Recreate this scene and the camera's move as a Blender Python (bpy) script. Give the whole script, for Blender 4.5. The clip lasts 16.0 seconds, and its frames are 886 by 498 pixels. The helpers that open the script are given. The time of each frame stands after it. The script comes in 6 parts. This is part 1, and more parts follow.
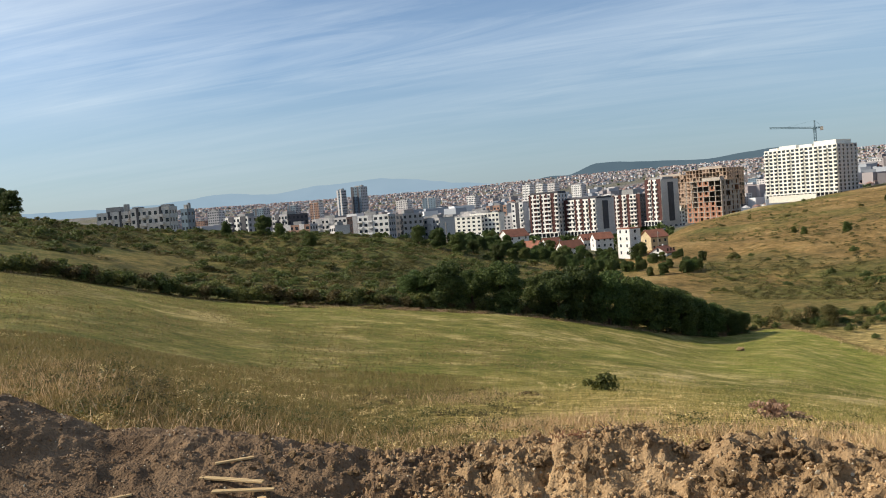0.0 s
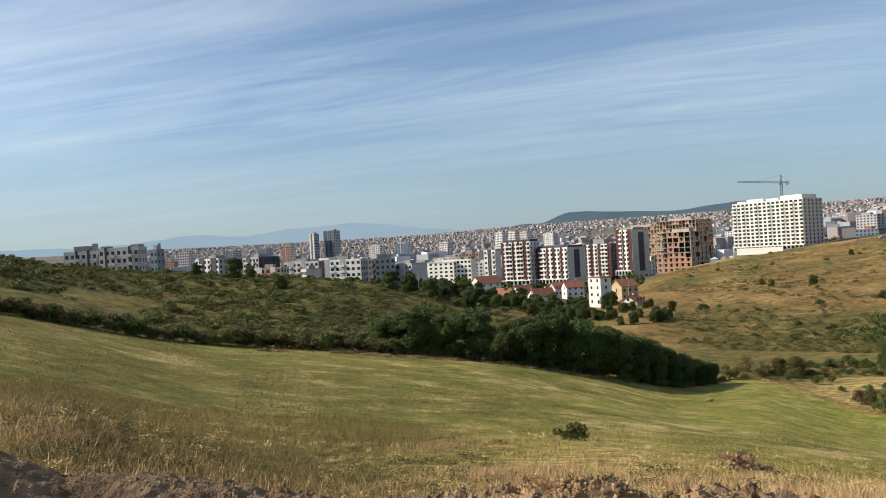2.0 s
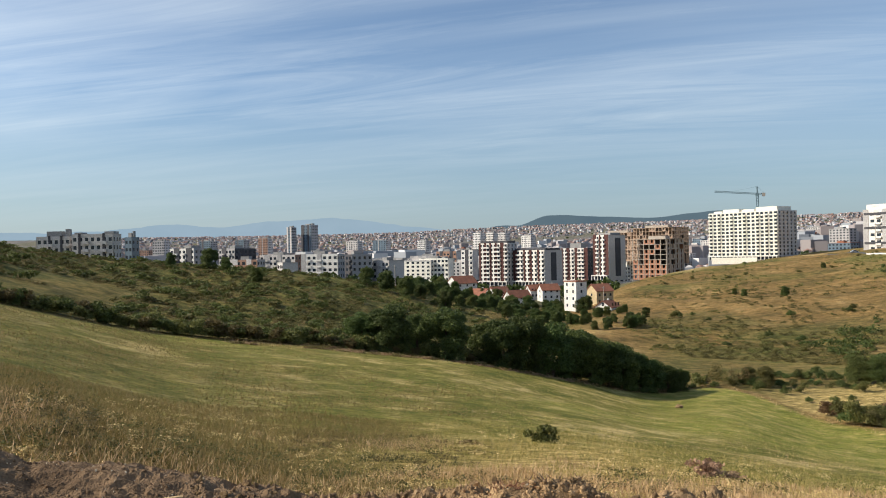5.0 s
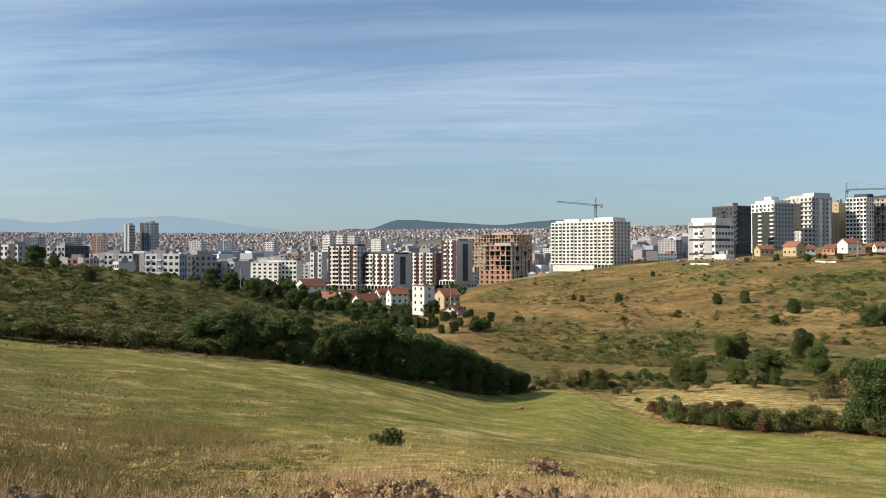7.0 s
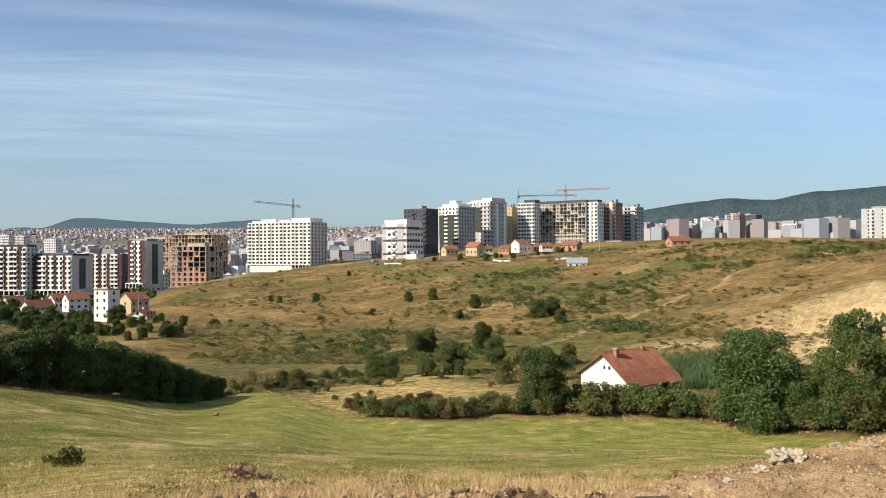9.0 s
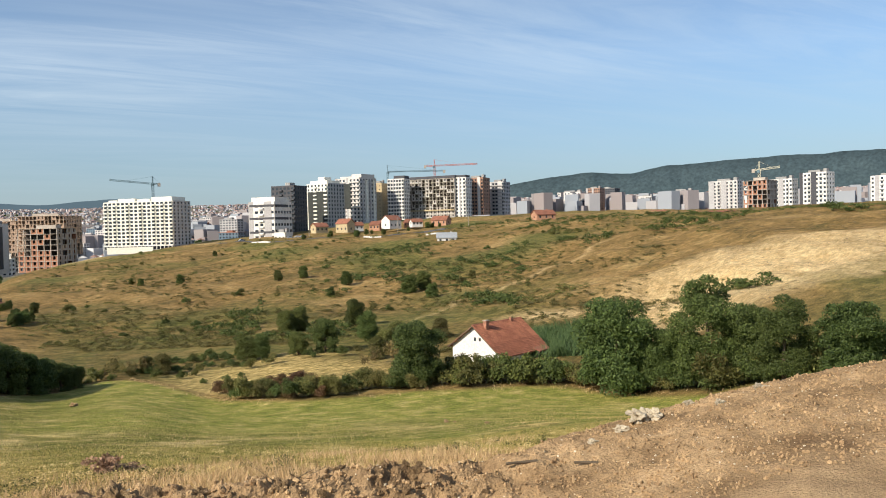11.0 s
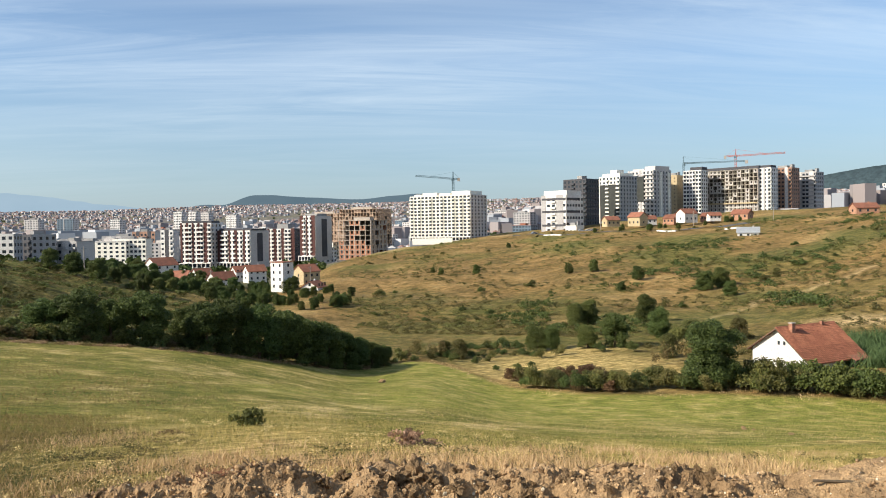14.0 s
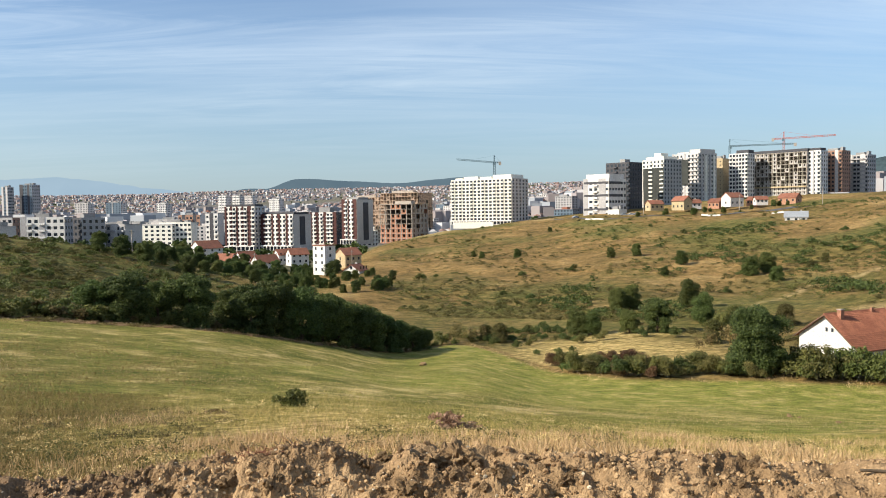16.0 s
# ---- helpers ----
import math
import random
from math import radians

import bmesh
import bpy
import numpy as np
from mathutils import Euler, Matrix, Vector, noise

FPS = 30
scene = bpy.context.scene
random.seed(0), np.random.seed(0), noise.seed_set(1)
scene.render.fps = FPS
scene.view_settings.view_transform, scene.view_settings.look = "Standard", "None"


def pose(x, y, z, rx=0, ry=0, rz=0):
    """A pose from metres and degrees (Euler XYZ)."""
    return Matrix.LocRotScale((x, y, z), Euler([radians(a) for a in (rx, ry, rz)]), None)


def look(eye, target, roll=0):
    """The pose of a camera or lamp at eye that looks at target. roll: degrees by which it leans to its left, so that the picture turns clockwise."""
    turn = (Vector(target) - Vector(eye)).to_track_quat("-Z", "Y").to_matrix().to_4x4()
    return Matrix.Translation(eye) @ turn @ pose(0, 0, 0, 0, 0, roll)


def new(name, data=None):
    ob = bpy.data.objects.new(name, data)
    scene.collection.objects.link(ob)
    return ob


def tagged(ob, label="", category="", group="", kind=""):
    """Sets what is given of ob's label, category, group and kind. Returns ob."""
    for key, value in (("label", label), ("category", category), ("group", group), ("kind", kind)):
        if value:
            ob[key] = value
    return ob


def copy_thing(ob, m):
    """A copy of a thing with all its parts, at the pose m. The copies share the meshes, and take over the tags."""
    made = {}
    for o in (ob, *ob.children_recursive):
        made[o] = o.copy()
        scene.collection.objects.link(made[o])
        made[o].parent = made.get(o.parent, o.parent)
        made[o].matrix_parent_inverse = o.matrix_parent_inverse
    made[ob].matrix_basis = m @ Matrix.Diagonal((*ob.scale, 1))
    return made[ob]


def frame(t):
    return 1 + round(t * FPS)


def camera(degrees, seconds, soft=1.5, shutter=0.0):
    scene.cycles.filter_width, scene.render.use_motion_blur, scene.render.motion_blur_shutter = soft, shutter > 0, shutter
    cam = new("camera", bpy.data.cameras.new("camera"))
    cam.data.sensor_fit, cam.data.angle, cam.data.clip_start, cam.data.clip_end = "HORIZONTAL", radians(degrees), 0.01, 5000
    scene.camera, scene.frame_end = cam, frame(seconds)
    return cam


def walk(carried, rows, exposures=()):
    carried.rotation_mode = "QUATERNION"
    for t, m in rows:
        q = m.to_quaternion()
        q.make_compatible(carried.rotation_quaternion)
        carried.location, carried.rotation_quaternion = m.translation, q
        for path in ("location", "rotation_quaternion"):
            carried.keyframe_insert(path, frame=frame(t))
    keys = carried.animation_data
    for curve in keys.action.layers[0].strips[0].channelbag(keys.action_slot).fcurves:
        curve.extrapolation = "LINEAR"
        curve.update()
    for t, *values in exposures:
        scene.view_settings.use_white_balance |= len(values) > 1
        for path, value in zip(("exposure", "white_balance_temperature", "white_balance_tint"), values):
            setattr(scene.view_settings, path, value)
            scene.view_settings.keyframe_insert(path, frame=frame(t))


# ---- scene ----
# The camera stands on a bank above a field and turns to the right and back.
cam = camera(57.44, 16.0, soft=1.0)
EYE = 3.5
ROWS = [
    (0.0, 0.72, -2.68, 4.38), (0.5, -0.11, -1.64, 4.73), (1.0, -0.07, 0.08, 4.97), (1.5, -0.32, 0.46, 4.23),
    (2.0, -1.23, 0.44, 3.26), (2.5, -1.07, 0.44, 2.97), (3.0, -1.42, 0.12, 2.07), (3.2, -1.39, -0.02, 1.74),
    (4.2, -1.95, 0.15, 1.30),
    (5.3, -4.19, 0.35, 1.01), (5.5, -6.05, 0.36, 0.91), (6.0, -9.23, 0.41, 0.53), (6.5, -10.70, 0.49, 0.38),
    (7.0, -13.45, 0.44, 0.00), (7.5, -17.19, 0.39, -0.26), (8.0, -20.74, 0.38, -0.12), (8.5, -25.52, 0.38, 0.09),
    (9.0, -34.64, 0.42, 0.29), (9.2, -39.31, 0.66, 0.42),
    (9.7, -47.3, 0.35, 0.75), (10.25, -50.4, -0.45, 1.1), (10.8, -46.9, -1.2, 1.35),
    (11.3, -37.58, -1.78, 1.38), (11.5, -32.80, -2.27, 1.34), (12.0, -24.19, -2.70, 0.95), (12.5, -22.16, -2.30, 0.87),
    (13.0, -22.54, -2.05, 1.01), (13.5, -22.78, -1.57, 0.91), (14.0, -23.38, -1.46, 0.94), (14.5, -24.76, -1.74, 0.74),
    (15.0, -24.61, -1.97, 0.65), (15.5, -23.91, -2.05, 0.76), (16.0, -20.48, -2.56, 0.86),
]
walk(cam, [(t, pose(0, 0, EYE, 90 + pitch, roll, yaw)) for t, yaw, pitch, roll in ROWS],
     exposures=[(0.0, 0.38), (3.0, 0.37), (5.5, 0.38), (7.0, 0.40), (8.5, 0.54), (9.0, 0.51), (11.5, 0.47), (12.2, 0.63), (16.0, 0.63)])

# ---------------------------------------------------------------- light
SUN_BEARING, SUN_HEIGHT = -88.0, 33.0
sun = new("sun", bpy.data.lights.new("sun", "SUN"))
sun.data.energy, sun.data.angle, sun.data.color = 5.0, radians(0.55), (1.0, 0.90, 0.74)
sb, sh = radians(SUN_BEARING), radians(SUN_HEIGHT)
sun.matrix_world = look((math.sin(sb) * math.cos(sh) * 900, math.cos(sb) * math.cos(sh) * 900, math.sin(sh) * 900), (0, 0, 0))

world = bpy.data.worlds.new("sky")
scene.world = world
world.use_nodes = True


def tree_of(owner):
    nt = owner.node_tree
    nt.nodes.clear()

    def node(kind, **settings):
        n = nt.nodes.new(kind)
        for key, value in settings.items():
            if key.startswith("in_"):
                name = key[3:].replace("_", " ")
                n.inputs[int(name) if name.isdigit() else name].default_value = value
            elif key == "operation":
                n.operation = value
            elif key == "data_type":
                n.data_type = value
            elif key == "blend_type":
                n.blend_type = value
            elif key == "feature":
                n.feature = value
            elif key == "attribute_name":
                n.attribute_name = value
        return n

    def link(a, b):
        nt.links.new(a, b)
    return nt, node, link


def ramp(node, stops):
    n = node("ShaderNodeValToRGB")
    els = n.color_ramp.elements
    els[0].position, els[0].color = stops[0][0], (*stops[0][1], 1)
    els[1].position, els[1].color = stops[-1][0], (*stops[-1][1], 1)
    for pos, col in stops[1:-1]:
        e = els.new(pos)
        e.color = (*col, 1)
    return n


def build_sky():
    nt, node, link = tree_of(world)
    out, bg = node("ShaderNodeOutputWorld"), node("ShaderNodeBackground", in_Strength=0.094)
    sky = node("ShaderNodeTexSky")
    sky.sky_type, sky.sun_disc = "NISHITA", False
    sky.sun_elevation, sky.sun_rotation = sh, sb
    sky.air_density, sky.dust_density, sky.ozone_density, sky.altitude = 1.0, 0.9, 1.6, 600
    co = node("ShaderNodeTexCoord")
    sep = node("ShaderNodeSeparateXYZ")
    link(co.outputs["Generated"], sep.inputs[0])
    # cloud sheet high above: direction divided by its height
    up = node("ShaderNodeMath", operation="MAXIMUM", in_1=0.0)
    link(sep.outputs[2], up.inputs[0])
    add = node("ShaderNodeMath", operation="ADD", in_1=0.10)
    link(up.outputs[0], add.inputs[0])
    px, py = node("ShaderNodeMath", operation="DIVIDE"), node("ShaderNodeMath", operation="DIVIDE")
    for n, o in ((px, 0), (py, 1)):
        link(sep.outputs[o], n.inputs[0])
        link(add.outputs[0], n.inputs[1])
    com = node("ShaderNodeCombineXYZ")
    link(px.outputs[0], com.inputs[0])
    link(py.outputs[0], com.inputs[1])
    turned = node("ShaderNodeMapping")
    turned.inputs["Rotation"].default_value = (0, 0, radians(17))
    link(com.outputs[0], turned.inputs[0])

    def wisps(scale, stretch, detail, rough_, warp, lo, hi):
        mp = node("ShaderNodeMapping")
        mp.inputs["Scale"].default_value = stretch
        link(turned.outputs[0], mp.inputs[0])
        n = node("ShaderNodeTexNoise", in_Scale=scale, in_Detail=detail, in_Roughness=rough_, in_Distortion=warp)
        link(mp.outputs[0], n.inputs["Vector"])
        r = ramp(node, [(lo, (0, 0, 0)), (hi, (1, 1, 1))])
        link(n.outputs[0], r.inputs[0])
        return r.outputs[0]

    def joined(op, a, b):
        n = node("ShaderNodeMath", operation=op)
        link(a, n.inputs[0])
        if isinstance(b, float):
            n.inputs[1].default_value = b
        else:
            link(b, n.inputs[1])
        return n.outputs[0]
    # long fine streaks, broad veils, and patches where both thin out
    streaks = wisps(1.5, (0.26, 1.4, 1), 10.0, 0.66, 1.3, 0.43, 0.72)
    veil = wisps(0.8, (0.30, 1.25, 1), 6.0, 0.55, 0.9, 0.36, 0.74)
    patch = wisps(0.45, (0.7, 1.0, 1), 3.0, 0.5, 0.0, 0.30, 0.62)
    both = joined("ADD", joined("MULTIPLY", streaks, 0.50), joined("MULTIPLY", veil, 0.60))
    mul = node("ShaderNodeMath", operation="MULTIPLY")
    link(both, mul.inputs[0])
    link(joined("ADD", joined("MULTIPLY", patch, 0.7), 0.3), mul.inputs[1])
    # thin towards the skyline
    fade = node("ShaderNodeMapRange")
    fade.inputs["From Min"].default_value, fade.inputs["From Max"].default_value = 0.02, 0.16
    fade.inputs["To Min"].default_value, fade.inputs["To Max"].default_value = 0.10, 0.66
    link(sep.outputs[2], fade.inputs[0])
    mul2 = node("ShaderNodeMath", operation="MULTIPLY")
    link(mul.outputs[0], mul2.inputs[0])
    link(fade.outputs[0], mul2.inputs[1])
    tint = node("ShaderNodeMix", data_type="RGBA", blend_type="MULTIPLY")
    tint.inputs[0].default_value = 1.0
    link(sky.outputs[0], tint.inputs[6])
    tint.inputs[7].default_value = (0.89, 0.965, 1.03, 1)
    mix = node("ShaderNodeMix", data_type="RGBA")
    link(mul2.outputs[0], mix.inputs[0])
    link(tint.outputs[2], mix.inputs[6])
    # ice cloud is whiter on the sun's side
    side = node("ShaderNodeMapRange")
    side.inputs["From Min"].default_value, side.inputs["From Max"].default_value = -0.55, 0.85
    link(sep.outputs[0], side.inputs[0])
    white = node("ShaderNodeMix", data_type="RGBA")
    white.inputs[6].default_value, white.inputs[7].default_value = (8.9, 9.5, 9.7, 1), (5.7, 6.6, 7.2, 1)
    link(side.outputs[0], white.inputs[0])
    link(white.outputs[2], mix.inputs[7])
    # pale blue air low over the land
    low = node("ShaderNodeMapRange")
    low.inputs["From Min"].default_value, low.inputs["From Max"].default_value = 0.0, 0.20
    low.inputs["To Min"].default_value, low.inputs["To Max"].default_value = 0.75, 0.0
    link(sep.outputs[2], low.inputs[0])
    air = node("ShaderNodeMix", data_type="RGBA")
    link(low.outputs[0], air.inputs[0])
    link(mix.outputs[2], air.inputs[6])
    hue = node("ShaderNodeMix", data_type="RGBA")
    hue.inputs[6].default_value, hue.inputs[7].default_value = (3.0, 3.85, 4.5, 1), (1.75, 2.55, 3.35, 1)
    link(side.outputs[0], hue.inputs[0])
    link(hue.outputs[2], air.inputs[7])
    link(air.outputs[2], bg.inputs[0])
    link(bg.outputs[0], out.inputs[0])


build_sky()


# ---------------------------------------------------------------- materials
def surface(name, color, rough=0.85, color2=None, scale=4.0, fine=None, bump=0.0, bump_scale=30.0, metal=0.0, random_tint=0.0,
            stretch=(1, 1, 1), spec=0.3, other=None):
    """A plain surface with two scales of variation and some relief."""
    m = bpy.data.materials.new(name)
    m.use_nodes = True
    nt, node, link = tree_of(m)
    out, bsdf = node("ShaderNodeOutputMaterial"), node("ShaderNodeBsdfPrincipled", in_Roughness=rough, in_Metallic=metal)
    bsdf.inputs["Specular IOR Level"].default_value = spec
    co = node("ShaderNodeTexCoord")
    mp = node("ShaderNodeMapping")
    mp.inputs["Scale"].default_value = stretch
    link(co.outputs["Object"], mp.inputs[0])
    c2 = color2 or tuple(c * 0.78 for c in color)
    big = node("ShaderNodeTexNoise", in_Scale=1.0 / scale, in_Detail=5.0, in_Roughness=0.6)
    link(mp.outputs[0], big.inputs["Vector"])
    rp = ramp(node, [(0.33, c2), (0.67, color)])
    link(big.outputs[0], rp.inputs[0])
    last = rp.outputs[0]
    if other:  # a second colour by the mesh's own attribute, such as the bank's painted shade
        share = node("ShaderNodeAttribute", attribute_name=other[0])
        ro = ramp(node, [(0.33, other[1]), (0.67, other[2])])
        link(big.outputs[0], ro.inputs[0])
        mo = node("ShaderNodeMix", data_type="RGBA")
        link(share.outputs["Fac"], mo.inputs[0])
        link(last, mo.inputs[6])
        link(ro.outputs[0], mo.inputs[7])
        last = mo.outputs[2]
    small = node("ShaderNodeTexNoise", in_Scale=bump_scale, in_Detail=4.0)
    link(mp.outputs[0], small.inputs["Vector"])
    grain = ramp(node, [(0.3, (0.72, 0.72, 0.72)), (0.7, (1.15, 1.15, 1.15))])
    link(small.outputs[0], grain.inputs[0])
    mg = node("ShaderNodeMix", data_type="RGBA", blend_type="MULTIPLY")
    mg.inputs[0].default_value = 1.0
    link(last, mg.inputs[6])
    link(grain.outputs[0], mg.inputs[7])
    last = mg.outputs[2]
    if random_tint:
        info = node("ShaderNodeObjectInfo")
        hs = node("ShaderNodeHueSaturation")
        mr = node("ShaderNodeMapRange")
        mr.inputs["To Min"].default_value, mr.inputs["To Max"].default_value = 1 - random_tint, 1 + random_tint
        link(info.outputs["Random"], mr.inputs[0])
        link(mr.outputs[0], hs.inputs["Value"])
        link(last, hs.inputs["Color"])
        last = hs.outputs[0]
    link(last, bsdf.inputs["Base Color"])
    if bump:
        b = node("ShaderNodeBump", in_Strength=min(1.0, bump), in_Distance=0.05)
        link(small.outputs[0], b.inputs["Height"])
        link(b.outputs[0], bsdf.inputs["Normal"])
    link(bsdf.outputs[0], out.inputs[0])
    return m


def leafy(name, dark, light, tint=0.25):
    """Leaves: each clump its own shade, a little light through them."""
    m = bpy.data.materials.new(name)
    m.use_nodes = True
    nt, node, link = tree_of(m)
    out = node("ShaderNodeOutputMaterial")
    bsdf = node("ShaderNodeBsdfPrincipled", in_Roughness=0.6)
    bsdf.inputs["Specular IOR Level"].default_value = 0.25
    geo, info = node("ShaderNodeNewGeometry"), node("ShaderNodeObjectInfo")
    rp = ramp(node, [(0.0, dark), (1.0, light)])
    link(geo.outputs["Random Per Island"], rp.inputs[0])
    hs = node("ShaderNodeHueSaturation")
    mr = node("ShaderNodeMapRange")
    mr.inputs["To Min"].default_value, mr.inputs["To Max"].default_value = 1 - tint, 1 + tint
    link(info.outputs["Random"], mr.inputs[0])
    link(mr.outputs[0], hs.inputs["Value"])
    mh = node("ShaderNodeMapRange")
    mh.inputs["To Min"].default_value, mh.inputs["To Max"].default_value = 0.475, 0.515
    mo = node("ShaderNodeMath", operation="FRACT")
    mm = node("ShaderNodeMath", operation="MULTIPLY", in_1=7.3)
    link(info.outputs["Random"], mm.inputs[0])
    link(mm.outputs[0], mo.inputs[0])
    link(mo.outputs[0], mh.inputs[0])
    link(mh.outputs[0], hs.inputs["Hue"])
    link(rp.outputs[0], hs.inputs["Color"])
    link(hs.outputs[0], bsdf.inputs["Base Color"])
    tr = node("ShaderNodeBsdfTranslucent")
    link(hs.outputs[0], tr.inputs[0])
    mix = node("ShaderNodeMixShader", in_Fac=0.25)
    link(bsdf.outputs[0], mix.inputs[1])
    link(tr.outputs[0], mix.inputs[2])
    link(mix.outputs[0], out.inputs[0])
    return m


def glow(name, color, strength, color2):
    """Far mountains: a backdrop that glows in the blue of painted haze."""
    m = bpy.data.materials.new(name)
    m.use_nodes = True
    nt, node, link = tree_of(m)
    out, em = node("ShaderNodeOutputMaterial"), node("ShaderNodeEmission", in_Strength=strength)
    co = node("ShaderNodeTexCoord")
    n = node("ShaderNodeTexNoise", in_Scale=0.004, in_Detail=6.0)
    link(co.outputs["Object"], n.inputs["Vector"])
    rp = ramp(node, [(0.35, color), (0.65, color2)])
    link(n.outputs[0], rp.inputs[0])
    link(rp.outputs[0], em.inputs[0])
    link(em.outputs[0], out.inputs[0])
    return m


def land_material():
    """The ground: meadow grass, dry hillside grass, soil and far town ground, by land cover."""
    m = bpy.data.materials.new("land")
    m.use_nodes = True
    nt, node, link = tree_of(m)
    out, bsdf = node("ShaderNodeOutputMaterial"), node("ShaderNodeBsdfPrincipled", in_Roughness=0.95)
    bsdf.inputs["Specular IOR Level"].default_value = 0.1
    co = node("ShaderNodeTexCoord")
    cover = node("ShaderNodeAttribute", attribute_name="cover")
    sep = node("ShaderNodeSeparateColor")
    link(cover.outputs["Color"], sep.inputs[0])

    def noise_of(scale, detail=5.0, rough=0.6, stretch=None):
        n = node("ShaderNodeTexNoise", in_Scale=scale, in_Detail=detail, in_Roughness=rough)
        if stretch:
            mp = node("ShaderNodeMapping")
            mp.inputs["Scale"].default_value = stretch
            link(co.outputs["Object"], mp.inputs[0])
            link(mp.outputs[0], n.inputs["Vector"])
        else:
            link(co.outputs["Object"], n.inputs["Vector"])
        return n

    def mixed(fac, a, b, blend="MIX"):
        n = node("ShaderNodeMix", data_type="RGBA", blend_type=blend)
        if isinstance(fac, float):
            n.inputs[0].default_value = fac
        else:
            link(fac, n.inputs[0])
        link(a, n.inputs[6])
        link(b, n.inputs[7])
        return n.outputs[2]

    big, mid, fine = noise_of(0.045, 8.0, 0.66), noise_of(0.33, 7.0, 0.70), noise_of(4.0, 6.0, 0.75)
    knots = noise_of(1.15, 6.0, 0.72, (0.55, 1.2, 1))
    streak = noise_of(0.15, 9.0, 0.72)
    meadow = ramp(node, [(0.32, (0.090, 0.115, 0.022)), (0.45, (0.190, 0.190, 0.044)), (0.54, (0.31, 0.265, 0.082)), (0.61, (0.58, 0.45, 0.20))])
    link(streak.outputs[0], meadow.inputs[0])
    lush = ramp(node, [(0.34, (0.175, 0.205, 0.040)), (0.48, (0.27, 0.275, 0.060)), (0.58, (0.40, 0.345, 0.105)), (0.66, (0.58, 0.46, 0.19))])
    link(mid.outputs[0], lush.inputs[0])
    field = mixed(sep.outputs[2], meadow.outputs[0], lush.outputs[0])
    rank = node("ShaderNodeAttribute", attribute_name="rank")
    coarse = ramp(node, [(0.34, (0.085, 0.090, 0.022)), (0.50, (0.17, 0.155, 0.046)), (0.66, (0.31, 0.24, 0.085))])
    link(mid.outputs[0], coarse.inputs[0])
    field = mixed(rank.outputs["Fac"], field, coarse.outputs[0])
    dry = ramp(node, [(0.36, (0.092, 0.080, 0.028)), (0.45, (0.195, 0.128, 0.048)), (0.55, (0.315, 0.200, 0.078)), (0.66, (0.50, 0.35, 0.155))])
    link(big.outputs[0], dry.inputs[0])
    scrub = ramp(node, [(0.40, (0.060, 0.060, 0.018)), (0.50, (0.18, 0.115, 0.045)), (0.62, (0.39, 0.255, 0.10))])
    link(mid.outputs[0], scrub.inputs[0])
    hill = mixed(0.45, dry.outputs[0], scrub.outputs[0])
    green = ramp(node, [(0.36, (0.062, 0.072, 0.020)), (0.50, (0.125, 0.125, 0.036)), (0.64, (0.215, 0.175, 0.062))])
    link(mid.outputs[0], green.inputs[0])
    hill = mixed(cover.outputs["Alpha"], hill, green.outputs[0])
    land = mixed(sep.outputs[0], hill, field)
    town = node("ShaderNodeAttribute", attribute_name="town")
    street = ramp(node, [(0.36, (0.105, 0.105, 0.105)), (0.62, (0.22, 0.20, 0.195))])
    link(big.outputs[0], street.inputs[0])
    land = mixed(town.outputs["Fac"], land, street.outputs[0])
    soil = ramp(node, [(0.30, (0.45, 0.30, 0.135)), (0.70, (0.78, 0.60, 0.34))])
    link(mid.outputs[0], soil.inputs[0])
    land = mixed(sep.outputs[1], land, soil.outputs[0])
    straw = node("ShaderNodeAttribute", attribute_name="straw")
    blond = ramp(node, [(0.34, (0.19, 0.155, 0.050)), (0.46, (0.43, 0.31, 0.11)), (0.62, (0.72, 0.54, 0.24))])
    link(knots.outputs[0], blond.inputs[0])
    land = mixed(straw.outputs["Fac"], land, blond.outputs[0])
    spots = ramp(node, [(0.30, (0.55, 0.58, 0.50)), (0.52, (1.0, 1.0, 1.0)), (0.72, (1.45, 1.38, 1.25))])
    link(knots.outputs[0], spots.inputs[0])
    land = mixed(1.0, land, spots.outputs[0], "MULTIPLY")
    grain = ramp(node, [(0.28, (0.50, 0.50, 0.50)), (0.72, (1.42, 1.42, 1.42))])
    link(fine.outputs[0], grain.inputs[0])
    land = mixed(1.0, land, grain.outputs[0], "MULTIPLY")
    link(land, bsdf.inputs["Base Color"])
    b = node("ShaderNodeBump", in_Strength=0.9, in_Distance=0.35)
    link(fine.outputs[0], b.inputs["Height"])
    b2 = node("ShaderNodeBump", in_Strength=0.45, in_Distance=1.0)
    link(mid.outputs[0], b2.inputs["Height"])
    link(b.outputs[0], b2.inputs["Normal"])
    link(b2.outputs[0], bsdf.inputs["Normal"])
    link(bsdf.outputs[0], out.inputs[0])
    return m


LAND = land_material()
# second ramp: dark brown soil with the left bank's shade mixed in
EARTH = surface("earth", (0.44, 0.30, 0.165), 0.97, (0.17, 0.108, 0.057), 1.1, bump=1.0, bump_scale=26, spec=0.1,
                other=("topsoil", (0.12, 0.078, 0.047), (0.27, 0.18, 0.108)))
SHADED_SOIL = surface("brown soil with painted shade", (0.29, 0.195, 0.12), 0.97, (0.13, 0.085, 0.052), 0.6, bump=1.0, bump_scale=26, spec=0.1)
CLOD = surface("clod", (0.47, 0.325, 0.18), 0.97, (0.23, 0.145, 0.078), 0.5, bump=1.0, bump_scale=26, random_tint=0.12, spec=0.1)
